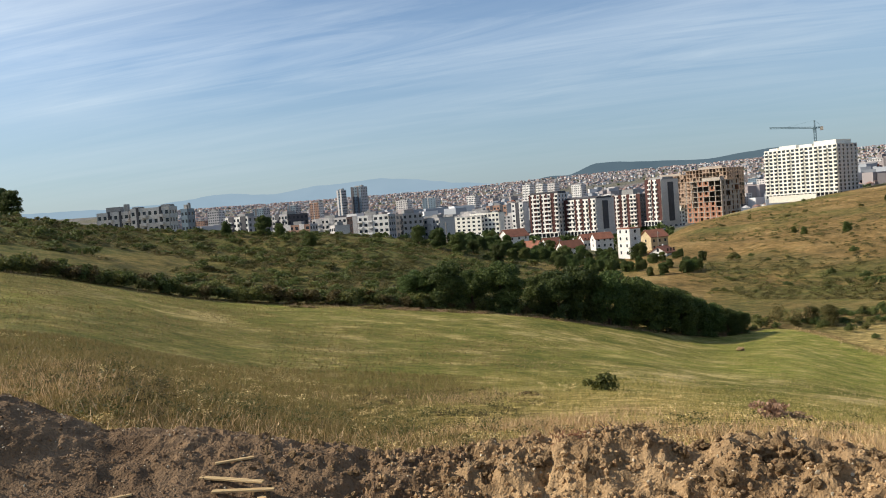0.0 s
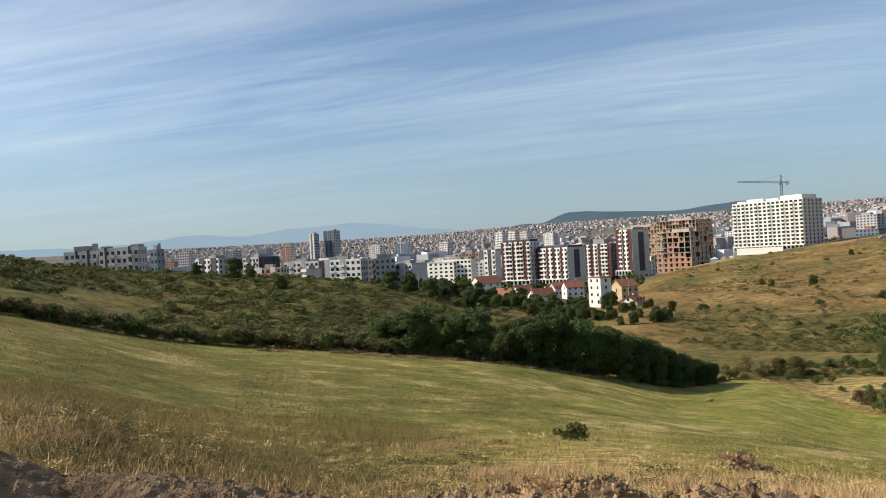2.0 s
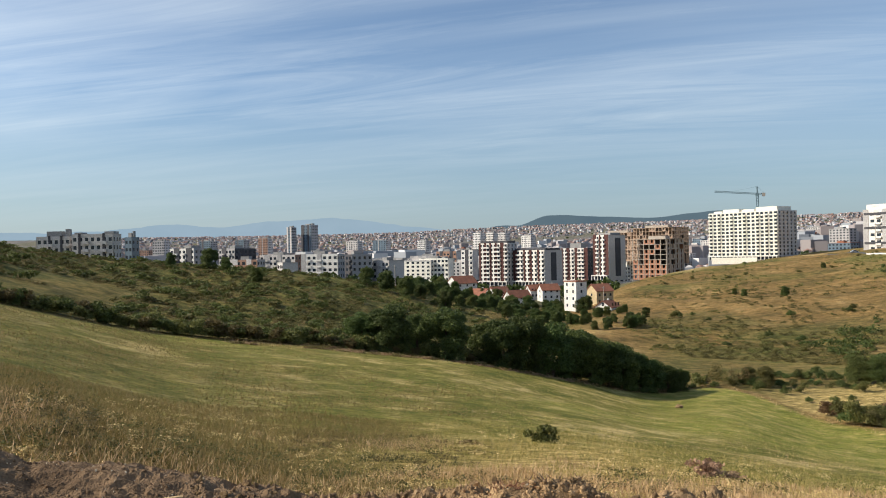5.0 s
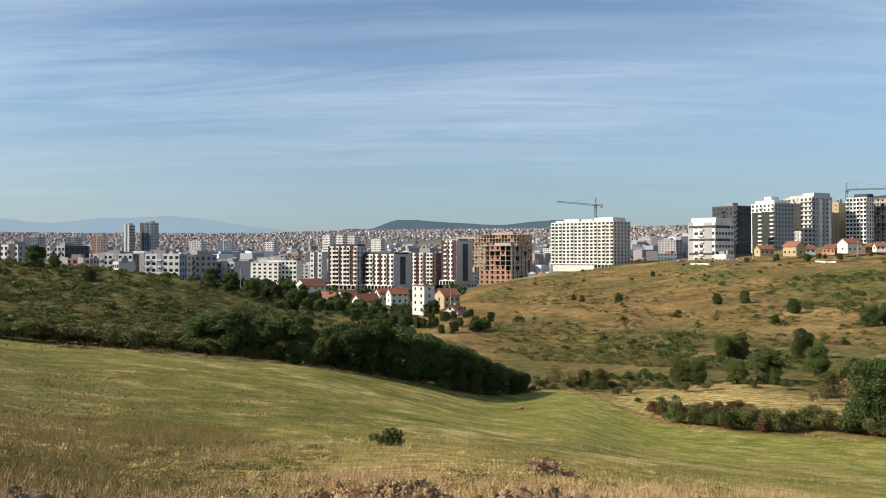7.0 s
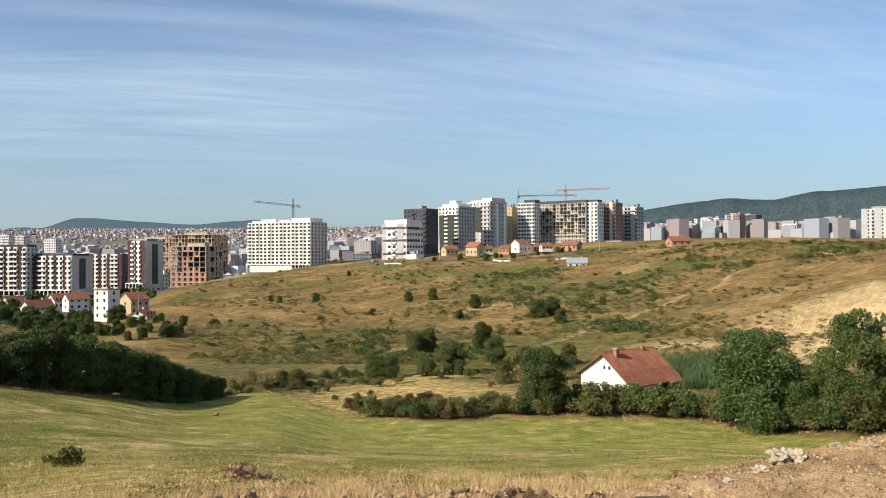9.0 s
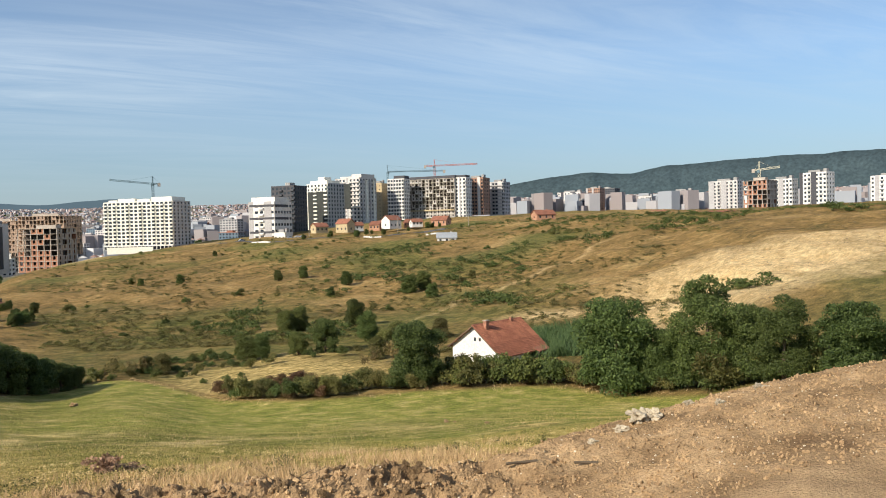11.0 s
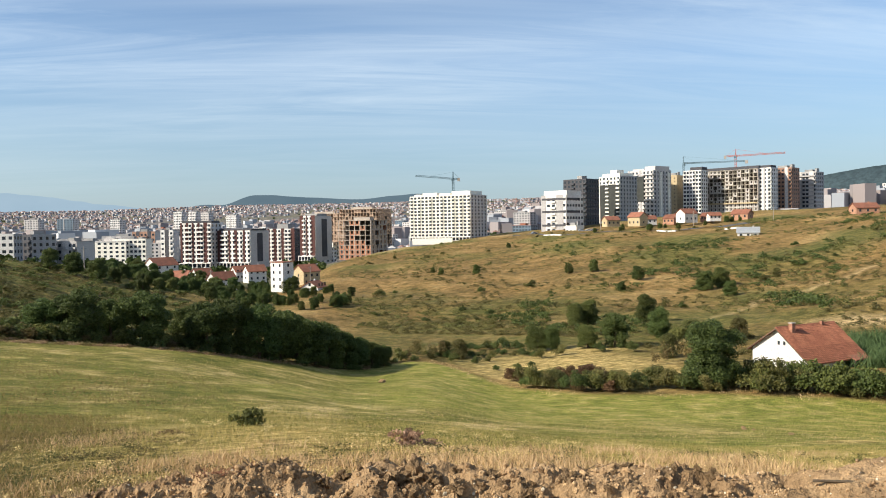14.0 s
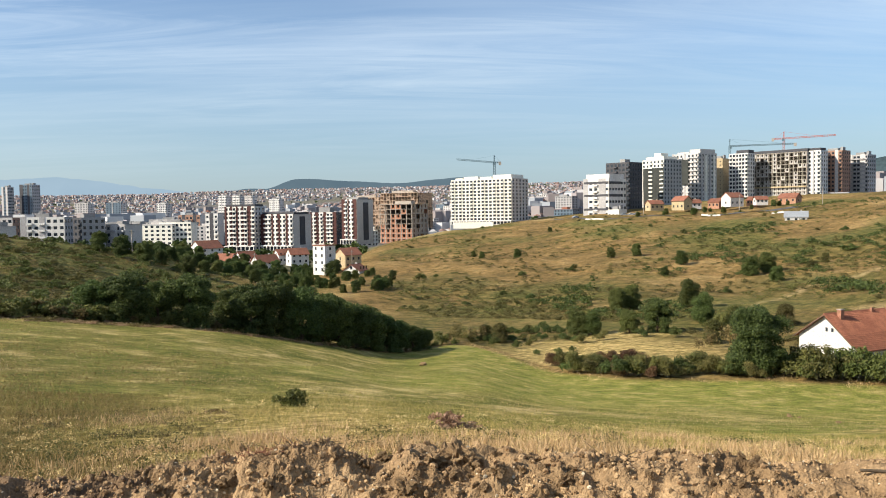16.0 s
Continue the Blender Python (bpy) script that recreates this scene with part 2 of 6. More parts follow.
STONE = surface("stone", (0.52, 0.45, 0.34), 0.9, (0.36, 0.30, 0.21), 0.3, bump=0.5, bump_scale=18, random_tint=0.25)
WOOD = surface("sawn wood", (0.62, 0.45, 0.24), 0.75, (0.48, 0.33, 0.16), 0.4, bump=0.3, bump_scale=16, stretch=(0.3, 3, 3))
BARK = surface("bark", (0.13, 0.10, 0.07), 0.95, (0.08, 0.06, 0.04), 0.5, bump=0.8, bump_scale=12)
LEAF = leafy("leaf", (0.044, 0.064, 0.017), (0.120, 0.150, 0.040))
LEAF_DARK = leafy("dark leaf", (0.034, 0.056, 0.016), (0.112, 0.148, 0.040))
LEAF_LIGHT = leafy("bush leaf", (0.066, 0.072, 0.020), (0.180, 0.170, 0.052), 0.35)
LEAF_OLIVE = leafy("olive brown leaf", (0.085, 0.075, 0.026), (0.215, 0.165, 0.062), 0.3)
LEAF_RUST = leafy("rusty leaf", (0.070, 0.046, 0.020), (0.18, 0.110, 0.050))
LEAF_DEAD = leafy("dead reddish stalk", (0.24, 0.155, 0.095), (0.47, 0.315, 0.185))
LEAF_DRY = leafy("dry twig", (0.11, 0.085, 0.05), (0.30, 0.22, 0.12))
GRASS_GREEN = leafy("green grass", (0.17, 0.185, 0.036), (0.52, 0.46, 0.145))
GRASS_DRY = leafy("dry grass", (0.34, 0.245, 0.095), (0.78, 0.60, 0.31))
GRASS_RANK = leafy("rank grass", (0.14, 0.14, 0.034), (0.46, 0.37, 0.13))
CORN = leafy("maize leaf", (0.05, 0.085, 0.03), (0.13, 0.18, 0.07))
PLASTER = surface("white plaster", (0.74, 0.72, 0.69), 0.9, (0.60, 0.58, 0.55), 5.0, bump_scale=3)
BEIGE = surface("warm white render", (0.79, 0.755, 0.71), 0.9, (0.68, 0.64, 0.60), 9.0, bump_scale=2)
CREAM = surface("cream render", (0.79, 0.765, 0.69), 0.9, (0.70, 0.675, 0.60), 9.0, bump_scale=2)
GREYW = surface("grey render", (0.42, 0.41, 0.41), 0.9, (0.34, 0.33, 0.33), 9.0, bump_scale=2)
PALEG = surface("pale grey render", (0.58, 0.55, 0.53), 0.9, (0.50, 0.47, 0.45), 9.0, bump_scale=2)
DARKW = surface("anthracite cladding", (0.075, 0.075, 0.085), 0.7, (0.05, 0.05, 0.058), 6.0, bump_scale=2)
MAROON = surface("maroon cladding", (0.088, 0.034, 0.029), 0.8, (0.068, 0.027, 0.024), 6.0, bump_scale=2)
BROWNW = surface("brown cladding", (0.35, 0.21, 0.15), 0.85, (0.27, 0.16, 0.115), 6.0, bump_scale=2)
OCHRE = surface("ochre render", (0.50, 0.40, 0.25), 0.9, (0.42, 0.33, 0.20), 5.0, bump_scale=2)
ORANGE = surface("orange render", (0.45, 0.25, 0.16), 0.9, (0.37, 0.20, 0.13), 5.0, bump_scale=2)
CONCRETE = surface("raw concrete", (0.42, 0.37, 0.32), 0.95, (0.32, 0.28, 0.24), 5.0, bump_scale=3)
FRAME = surface("warm dusty concrete", (0.52, 0.39, 0.29), 0.95, (0.40, 0.29, 0.21), 5.0, bump_scale=3)
DUSTY = surface("dusty block wall", (0.44, 0.32, 0.24), 0.95, (0.33, 0.23, 0.17), 4.0, bump_scale=4)
BRICK = surface("hollow clay block", (0.40, 0.19, 0.12), 0.95, (0.32, 0.16, 0.105), 4.0, bump_scale=4)
ROOFT = surface("clay roof tile", (0.29, 0.115, 0.072), 0.85, (0.18, 0.080, 0.052), 3.0, bump_scale=6, random_tint=0.2)
# lighter copy of the clay tile, sun on the farmhouse roof painted in
TILE = surface("clay tile brightened for sun", (0.34, 0.135, 0.078), 0.85, (0.21, 0.080, 0.048), 1.6, bump_scale=5, random_tint=0.25)
ROOFG = surface("flat roof felt", (0.33, 0.32, 0.31), 0.95, (0.24, 0.24, 0.24), 6.0, bump_scale=2)
SHEET = surface("grey sheet metal", (0.45, 0.48, 0.50), 0.5, (0.38, 0.40, 0.42), 4.0, metal=0.4)
GLASS = surface("window glass", (0.035, 0.045, 0.06), 0.12, (0.02, 0.028, 0.038), 3.0, spec=0.6)
# dark colour in place of the shade inside open buildings
INSIDE_SHADE = surface("interior with painted shade", (0.10, 0.085, 0.075), 0.95, (0.06, 0.05, 0.045), 6.0)
NETTING = surface("scaffold netting", (0.055, 0.06, 0.055), 0.9, (0.035, 0.038, 0.036), 6.0)
STEEL = surface("grey-blue steel", (0.16, 0.24, 0.27), 0.5, (0.12, 0.18, 0.2), 3.0, metal=0.3)
STEEL_RED = surface("red steel", (0.55, 0.16, 0.10), 0.5, (0.45, 0.12, 0.08), 3.0, metal=0.2)
STEEL_PALE = surface("pale steel", (0.55, 0.52, 0.40), 0.5, (0.45, 0.42, 0.32), 3.0, metal=0.2)
ASPHALT = surface("asphalt", (0.11, 0.11, 0.115), 0.9, (0.08, 0.08, 0.082), 5.0, bump=0.2)
CAR = surface("car paint", (0.30, 0.33, 0.38), 0.3, (0.26, 0.29, 0.33), 3.0, random_tint=0.5, spec=0.6)
RUBBER = surface("tyre rubber", (0.02, 0.02, 0.02), 0.9, (0.015, 0.015, 0.015), 1.0)
BLUEGL = surface("blue-grey curtain wall", (0.15, 0.20, 0.25), 0.25, (0.11, 0.15, 0.19), 20.0, spec=0.6)
# forest green shifted to blue-grey, distant haze mixed into the colour
FOREST = surface("far forest with haze tint", (0.050, 0.074, 0.084), 0.95, (0.040, 0.061, 0.072), 60.0, bump_scale=0.06, spec=0.05)
# both ranges emit their hazy colour; nothing there is a light source
MOUNT = glow("mountain with haze glow", (0.235, 0.325, 0.40), 1.0, (0.255, 0.345, 0.42))
DARKHILL = glow("wooded hill with haze glow", (0.078, 0.118, 0.148), 1.0, (0.095, 0.138, 0.165))


# ---------------------------------------------------------------- building blocks
class Shape:
    """Collects boxes, quads and prisms for one mesh."""

    def __init__(self):
        self.v, self.f = [], []

    def add(self, verts, faces):
        n = len(self.v)
        self.v += [tuple(p) for p in verts]
        self.f += [tuple(i + n for i in q) for q in faces]
        return self

    def box(self, x0, y0, z0, x1, y1, z1):
        return self.add([(x0, y0, z0), (x1, y0, z0), (x1, y1, z0), (x0, y1, z0), (x0, y0, z1), (x1, y0, z1), (x1, y1, z1), (x0, y1, z1)],
                        [(3, 2, 1, 0), (4, 5, 6, 7), (0, 1, 5, 4), (1, 2, 6, 5), (2, 3, 7, 6), (3, 0, 4, 7)])

    def beam(self, a, b, r, sides=4):
        a, b = Vector(a), Vector(b)
        q = (b - a).to_track_quat("Z", "Y")
        ring = [q @ Vector((math.cos(i * math.tau / sides + 0.78) * r, math.sin(i * math.tau / sides + 0.78) * r, 0)) for i in range(sides)]
        n = sides
        return self.add([a + p for p in ring] + [b + p for p in ring],
                        [(i, (i + 1) % n, n + (i + 1) % n, n + i) for i in range(n)] + [tuple(range(n))[::-1], tuple(range(n, 2 * n))])

    def mesh(self, name, mat, smooth=False):
        me = bpy.data.meshes.new(name)
        me.from_pydata(self.v, [], self.f)
        me.materials.append(mat)
        if smooth:
            me.polygons.foreach_set("use_smooth", [True] * len(me.polygons))
        me.update()
        return me


def part(name, shape, mat, parent, label="", kind="", at=None, smooth=False):
    ob = new(name, shape if isinstance(shape, bpy.types.Mesh) else shape.mesh(name, mat, smooth))
    ob.parent = parent
    if at is not None:
        ob.matrix_basis = at
    return tagged(ob, label, kind=kind)


def thing(name, m, label, category, group="", kind=""):
    ob = new(name)
    ob.matrix_basis = m
    return tagged(ob, label, category, group, kind)


def polar(bearing, dist):
    b = radians(bearing)
    return math.sin(b) * dist, math.cos(b) * dist


def mix(a, b, f):
    return a + (b - a) * f


# ---------------------------------------------------------------- the land
# bearing: height at 48 m, field edge (distance, height), valley (distance, height), crest (distance, height); heights from the eye
PLAN = [
    (-60, -2.0, 95, 1.0, 130, 2.5, 200, 9.0),
    (-29, -4.6, 95, -3.0, 112, -2.6, 205, 5.6),
    (-16, -7.9, 100, -8.9, 118, -9.2, 235, -3.4),
    (-5, -9.4, 101, -11.5, 125, -12.2, 245, -8.0),
    (5, -10.4, 106, -14.6, 150, -18.5, 300, -18.5),
    (12, -10.9, 113, -18.0, 180, -22.5, 300, -24.3),
    (17, -11.4, 124, -21.2, 200, -25.0, 470, -17.5),
    (22, -11.9, 136, -22.3, 200, -25.0, 540, -11.8),
    (27, -12.3, 116, -22.2, 190, -24.0, 600, -7.0),
    (33, -12.6, 106, -21.6, 175, -22.6, 520, -2.6),
    (38, -12.7, 108, -21.7, 160, -22.3, 485, -0.4),
    (43, -12.6, 110, -21.7, 150, -21.8, 465, 0.9),
    (51, -12.0, 112, -22.0, 155, -20.8, 420, 3.2),
    (58, -11.3, 104, -21.2, 160, -18.6, 370, 3.9),
    (66, -10.0, 98, -18.6, 160, -13.0, 340, 4.0),
    (85, -7.5, 95, -14.0, 160, -8.0, 320, 5.0),
    (120, -4.0, 95, -5.0, 160, -3.0, 320, 6.0),
]
PB = np.array([r[0] for r in PLAN], float)
PV = np.array([r[1:] for r in PLAN], float)
PSLOPE = np.gradient(PV, PB, axis=0)


def plan_at(b):
    """The plan's values at bearings b, eased from row to row."""
    b = np.clip(np.asarray(b, float), PB[0], PB[-1])
    i = np.clip(np.searchsorted(PB, b) - 1, 0, len(PB) - 2)
    f = (b - PB[i]) / (PB[i + 1] - PB[i])
    slope = PSLOPE
    h = (PB[i + 1] - PB[i])[..., None]
    f = f[..., None]
    return ((2 * f**3 - 3 * f**2 + 1) * PV[i] + (f**3 - 2 * f**2 + f) * h * slope[i]
            + (-2 * f**3 + 3 * f**2) * PV[i + 1] + (f**3 - f**2) * h * slope[i + 1])


def hash_noise(x, y, seed=0):
    """Smooth value noise on a unit grid, for arrays."""
    xi, yi = np.floor(x).astype(np.int64), np.floor(y).astype(np.int64)
    fx, fy = x - xi, y - yi
    fx, fy = fx * fx * (3 - 2 * fx), fy * fy * (3 - 2 * fy)

    def corner(i, j):
        n = (i * 374761393 + j * 668265263 + seed * 982451653) & 0x7FFFFFFF
        n = ((n ^ (n >> 13)) * 1274126177) & 0x7FFFFFFF
        return ((n ^ (n >> 16)) & 0xFFFF) / 65535.0
    return ((corner(xi, yi) * (1 - fx) + corner(xi + 1, yi) * fx) * (1 - fy)
            + (corner(xi, yi + 1) * (1 - fx) + corner(xi + 1, yi + 1) * fx) * fy)


def rough(x, y, size, octaves=4, seed=0):
    total, amp, norm = 0, 1.0, 0
    for o in range(octaves):
        total = total + amp * (hash_noise(x / size * 2**o + 17.3 * o, y / size * 2**o + 5.1 * o, seed + o) * 2 - 1)
        norm, amp = norm + amp, amp * 0.5
    return total / norm


def land(x, y):
    """Height of the land, seen from the eye's height, at arrays x, y."""
    x, y = np.asarray(x, float), np.asarray(y, float)
    r = np.maximum(np.hypot(x, y), 0.01)
    b = np.degrees(np.arctan2(x, y))
    v = plan_at(b)
    m48, r5, z5, r6, z6, r7, z7 = [v[..., k] for k in range(7)]
    one = np.ones_like(r)
    left = np.clip((-8 - b) / 16, 0, 1)
    foot = mix(-4.35, -3.45, left)
    right = np.clip((b - 46) / 22, 0, 1)
    foot = mix(foot, -3.1, right)
    far = np.clip((b - 21) / 14, 0, 1)
    ring_far = np.interp(b, [-10, 0, 8, 20, 30], [98, 104, 124, 132, 140])
    lift = np.interp(b, [-60, 20, 27, 33, 38, 43, 51, 60, 120], [-4.5, -4.5, 0.5, 2.5, 5.0, 7.5, 6.5, 3.0, 3.0])
    R = np.stack([0 * one, 4 * one, 9.4 * one, 13 * one, 19 * one, 48 * one, r5, r6, r7, r7 + 130, 950 * one, 1900 * one, 4300 * one, 4950 * one], -1)
    Z = np.stack([-1.65 * one, -1.8 * one, foot, foot - 0.2, mix(mix(-5.7, -3.6, left), -5.6, right), m48, z5, z6, z7, z7 + lift,
                  mix(-28, 8, far), mix(-26, 26, far), ring_far, ring_far], -1)
    d = np.diff(R, axis=-1)
    s = np.diff(Z, axis=-1) / d
    a, c = s[..., :-1], s[..., 1:]
    w1, w2 = 2 * d[..., 1:] + d[..., :-1], d[..., 1:] + 2 * d[..., :-1]
    same = a * c > 0
    inner = np.where(same, (w1 + w2) / (w1 / np.where(same, a, 1) + w2 / np.where(same, c, 1)), 0)
    t = np.concatenate([s[..., :1], inner, s[..., -1:]], -1)
    k = np.clip((r[..., None] >= R).sum(-1) - 1, 0, R.shape[-1] - 2)[..., None]

    def pick(q):
        return np.take_along_axis(q, k, -1)[..., 0]
    h = pick(d)
    f = np.clip((r - pick(R[..., :-1])) / h, 0, 1)
    z = ((2 * f**3 - 3 * f**2 + 1) * pick(Z[..., :-1]) + (f**3 - 2 * f**2 + f) * h * pick(t[..., :-1])
         + (-2 * f**3 + 3 * f**2) * pick(Z[..., 1:]) + (f**3 - f**2) * h * pick(t[..., 1:]))
    hilly = np.clip((r - r6) / 40, 0, 1) * np.clip((900 - r) / 300, 0, 1)
    z = z + (rough(x, y, 60, 4, 3) * 2.0 + rough(x, y, 24, 3, 13) * 1.3) * hilly
    pit = np.clip(1.4 - np.hypot((b - 63) / 11, (r - 188) / 40), 0, 1)
    z = z + (0.22 - np.abs(rough(x, y, 26, 4, 101))) * 6.0 * pit
    z = z + rough(x, y, 9, 3, 7) * (0.10 + 0.42 * hilly) * np.clip((r - 16) / 8, 0, 1) * np.clip((900 - r) / 300, 0, 1)
    return z


def ground_at(bearing, dist):
    x, y = polar(bearing, dist)
    return float(land(np.array([x]), np.array([y]))[0]) + EYE


def spot(bearing, dist, sink=0.0, turn=0.0):
    """A pose on the ground, turned so that its front looks back at the bank when turn is 0."""
    x, y = polar(bearing, dist)
    return pose(x, y, ground_at(bearing, dist) - sink, 0, 0, -bearing + turn)


def crest_mask(x, y):
    r, b = np.hypot(x, y), np.degrees(np.arctan2(x, y))
    return r, b, plan_at(b)


def build_ground():
    rings = np.concatenate([np.linspace(0.5, 9, 8), np.geomspace(9.6, 60, 120), np.geomspace(60.6, 700, 210), np.geomspace(712, 4950, 60)])
    bear = np.concatenate([np.arange(-50, 100, 0.4), np.arange(100, 310, 5.0)])
    nb, nr = len(bear), len(rings)
    B, R = np.meshgrid(np.radians(bear), rings)
    X, Y = np.sin(B) * R, np.cos(B) * R
    Z = land(X, Y)
    verts = np.stack([X, Y, Z + EYE], -1).reshape(-1, 3)
    i, j = np.meshgrid(np.arange(nr - 1), np.arange(nb), indexing="ij")
    j2 = (j + 1) % nb
    faces = np.stack([i * nb + j, (i + 1) * nb + j, (i + 1) * nb + j2, i * nb + j2], -1).reshape(-1, 4)
    verts = np.vstack([verts, [[0, 0, EYE - 1.65]]])
    fan = [(len(verts) - 1, q, (q + 1) % nb) for q in range(nb)]
    me = bpy.data.meshes.new("ground")
    me.from_pydata(verts.tolist(), [], faces.tolist() + fan)
    me.polygons.foreach_set("use_smooth", [True] * len(me.polygons))
    me.materials.append(LAND)
    # land cover: red meadow, green bare soil, blue lush grass
    r, b, v = crest_mask(X, Y)
    wob = rough(X, Y, 18, 4, 21)
    edge = v[..., 1] + wob * 3
    meadow = np.clip((edge - r) / 2.5, 0, 1) * np.clip((r - 24 - wob * 9) / 6, 0, 1)
    lush = np.clip((r - 50 + (b < 12) * 40 + wob * 22) / 25, 0, 1) * np.clip((b - 12 + wob * 8) / 10, 0, 1) * meadow
    lush = np.maximum(lush, meadow * np.clip(wob * 1.6, 0, 0.7))
    soil = np.clip((17.5 - r + wob * 2) / 2, 0, 1)
    quarry = np.clip(1.3 - np.hypot((b - 66) / 11, (r - 190 - (b - 66) * 2.0) / 34) + wob * 0.55, 0, 1) ** 0.6 * (r > 135)
    bank = np.clip(1 - np.hypot((b - 51) / 4.0, (r - 178) / 10) + wob * 0.5, 0, 1)
    site = np.clip(1 - np.abs(r - v[..., 5] - 25) / 30 + wob * 0.5, 0, 1) * np.clip((b - 17) / 3, 0, 1) * np.clip((31 - b) / 3, 0, 1)
    trail = np.clip(1 - np.abs(r - 250 - (b - 50) * 7 - wob * 12) / 3.5, 0, 1) * np.clip((b - 40) / 4, 0, 1) * np.clip((57 - b) / 3, 0, 1)
    verge = np.clip(1 - np.abs(r - edge + 1.2) / 2.4, 0, 1) * np.clip((b + 10) / 5, 0, 1) * np.clip((19 - b) / 3, 0, 1)
    soil = np.maximum.reduce([verge * 0.45, soil, quarry, bank * 0.9, site * 0.5, trail * 0.6])
    scrubby = np.clip((9 - b) / 5, 0, 1) * np.clip((r - edge) / 6, 0, 1) * (r < 420)
    scrubby = np.maximum(scrubby * np.clip(0.95 + wob * 0.6, 0.65, 1), np.clip((r - v[..., 5] - 60) / 80, 0, 1))
    hollow = np.clip((r - edge) / 8, 0, 1) * np.clip((v[..., 3] + 110 + wob * 70 - r) / 60, 0, 1) * np.clip((b - 15) / 5, 0, 1) * np.clip((54 - b) / 6, 0, 1)
    scrubby = np.maximum(scrubby, hollow * 0.85 * np.clip(0.55 + rough(X, Y, 30, 4, 71) * 1.8, 0, 1))
    band = np.clip(rough(X, Y, 42, 5, 77) * 2.4 + 0.02, 0, 0.9) * (r > edge) * (r < v[..., 5] + 40)
    scrubby = np.maximum(scrubby, band)
    col = np.stack([meadow, soil, lush, scrubby], -1).reshape(-1, 4)
    col = np.vstack([col, [[0, 1, 0, 0]]])
    at = me.attributes.new("cover", "FLOAT_COLOR", "POINT")
    at.data.foreach_set("color", col.astype(np.float32).ravel())
    town = np.append((np.clip((r - v[..., 5] - 110) / 120, 0, 1) * np.clip(0.95 + rough(X, Y, 160, 3, 61), 0, 1)).reshape(-1), 0.0)
    straw = np.append((np.clip((39 - r + wob * 24 + rough(X, Y, 5, 3, 23) * 12) / 9, 0, 1) * (r > 14) * 0.9 * np.interp(b, [-20, -6, 4, 12], [0.25, 0.35, 0.75, 1.0])).reshape(-1), 0.0)
    tan = np.clip((b - 23) / 3, 0, 1) * np.clip((44 - b) / 4, 0, 1) * np.clip((r - edge) / 3, 0, 1) * np.clip((154 + wob * 22 - r) / 9, 0, 1)
    straw = np.maximum(straw, np.append((tan * np.clip(0.62 + wob * 0.5, 0, 1)).reshape(-1), 0.0))
    me.attributes.new("straw", "FLOAT", "POINT").data.foreach_set("value", straw.astype(np.float32))
    rank = np.interp(b, [-40, -12, 2, 14], [0.65, 0.5, 0.25, 0.0]) * np.clip(0.75 + rough(X, Y, 12, 4, 67) * 1.5, 0, 1.15)
    rank = np.append(np.clip(rank, 0, 1).reshape(-1), 0.0)
    me.attributes.new("rank", "FLOAT", "POINT").data.foreach_set("value", rank.astype(np.float32))
    me.attributes.new("town", "FLOAT", "POINT").data.foreach_set("value", town.astype(np.float32))
    me.update()
    return tagged(new("ground", me), "rolling ground of mown meadow, dry hillside grass and bare soil", "ground", kind="structure")


build_ground()


def ridge(name, label, mat, dist, low, high, tops, seed, wobble):
    """A far range of hills: bearings and heights of its main tops, with a crest that rolls between them."""
    bs = np.arange(low, high, 0.12)
    base = np.interp(bs, [p[0] for p in tops], [p[1] for p in tops])
    kern = np.hanning(15)
    base = np.convolve(np.pad(base, 7, mode="edge"), kern / kern.sum(), "valid")
    crest = base + rough(bs * 3.0, bs * 0 + seed, 9, 5, seed) * wobble
    s = Shape()
    n = len(bs)
    steps = ((-260, -0.25), (-170, 0.35), (-80, 0.75), (0, 1.0), (60, 0.9), (120, 0.2))
    for k, (back, frac) in enumerate(steps):
        for i in range(n):
            x, y = polar(bs[i], dist + back + (rough(bs[i] * 8 + np.zeros(1), np.zeros(1) + k * 3.0, 9, 3, seed)[0] * 25 if k < 3 else 0))
            s.v.append((x, y, EYE + crest[i] * frac))
    for k in range(len(steps) - 1):
        for i in range(n - 1):
            s.f.append((k * n + i, k * n + i + 1, (k + 1) * n + i + 1, (k + 1) * n + i))
    return tagged(new(name, s.mesh(name, mat, True)), label, "hills", kind="structure")


ridge("backdrop", "mountain range glowing pale blue for far haze", MOUNT, 4800, -60, 12,
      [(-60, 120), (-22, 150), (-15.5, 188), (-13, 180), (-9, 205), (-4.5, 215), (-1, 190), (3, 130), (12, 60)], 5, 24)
ridge("backdrop_hills", "low dark wooded hills behind the town, haze painted as glow", DARKHILL, 4700, 5, 46,
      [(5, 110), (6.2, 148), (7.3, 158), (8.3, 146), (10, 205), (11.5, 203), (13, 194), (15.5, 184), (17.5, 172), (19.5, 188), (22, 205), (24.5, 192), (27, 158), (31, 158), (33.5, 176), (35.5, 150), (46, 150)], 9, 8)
ridge("backdrop_mountain", "broad wooded mountain, dark green tinted blue-grey for haze", FOREST, 4550, 44, 125,
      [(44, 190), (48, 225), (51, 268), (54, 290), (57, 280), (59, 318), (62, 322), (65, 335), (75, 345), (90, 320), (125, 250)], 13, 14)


# ---------------------------------------------------------------- apartment blocks
PANES = {}


def pane_mesh(w, h):
    """A window: frame of four bars round a dark pane, facing -y, standing on its middle."""
    key = (round(w, 2), round(h, 2))
    if key not in PANES:
        s = Shape()
        s.box(-w / 2, 0.02, 0, w / 2, 0.10, h)
        PANES[key] = s.mesh("window", GLASS)
    return PANES[key]


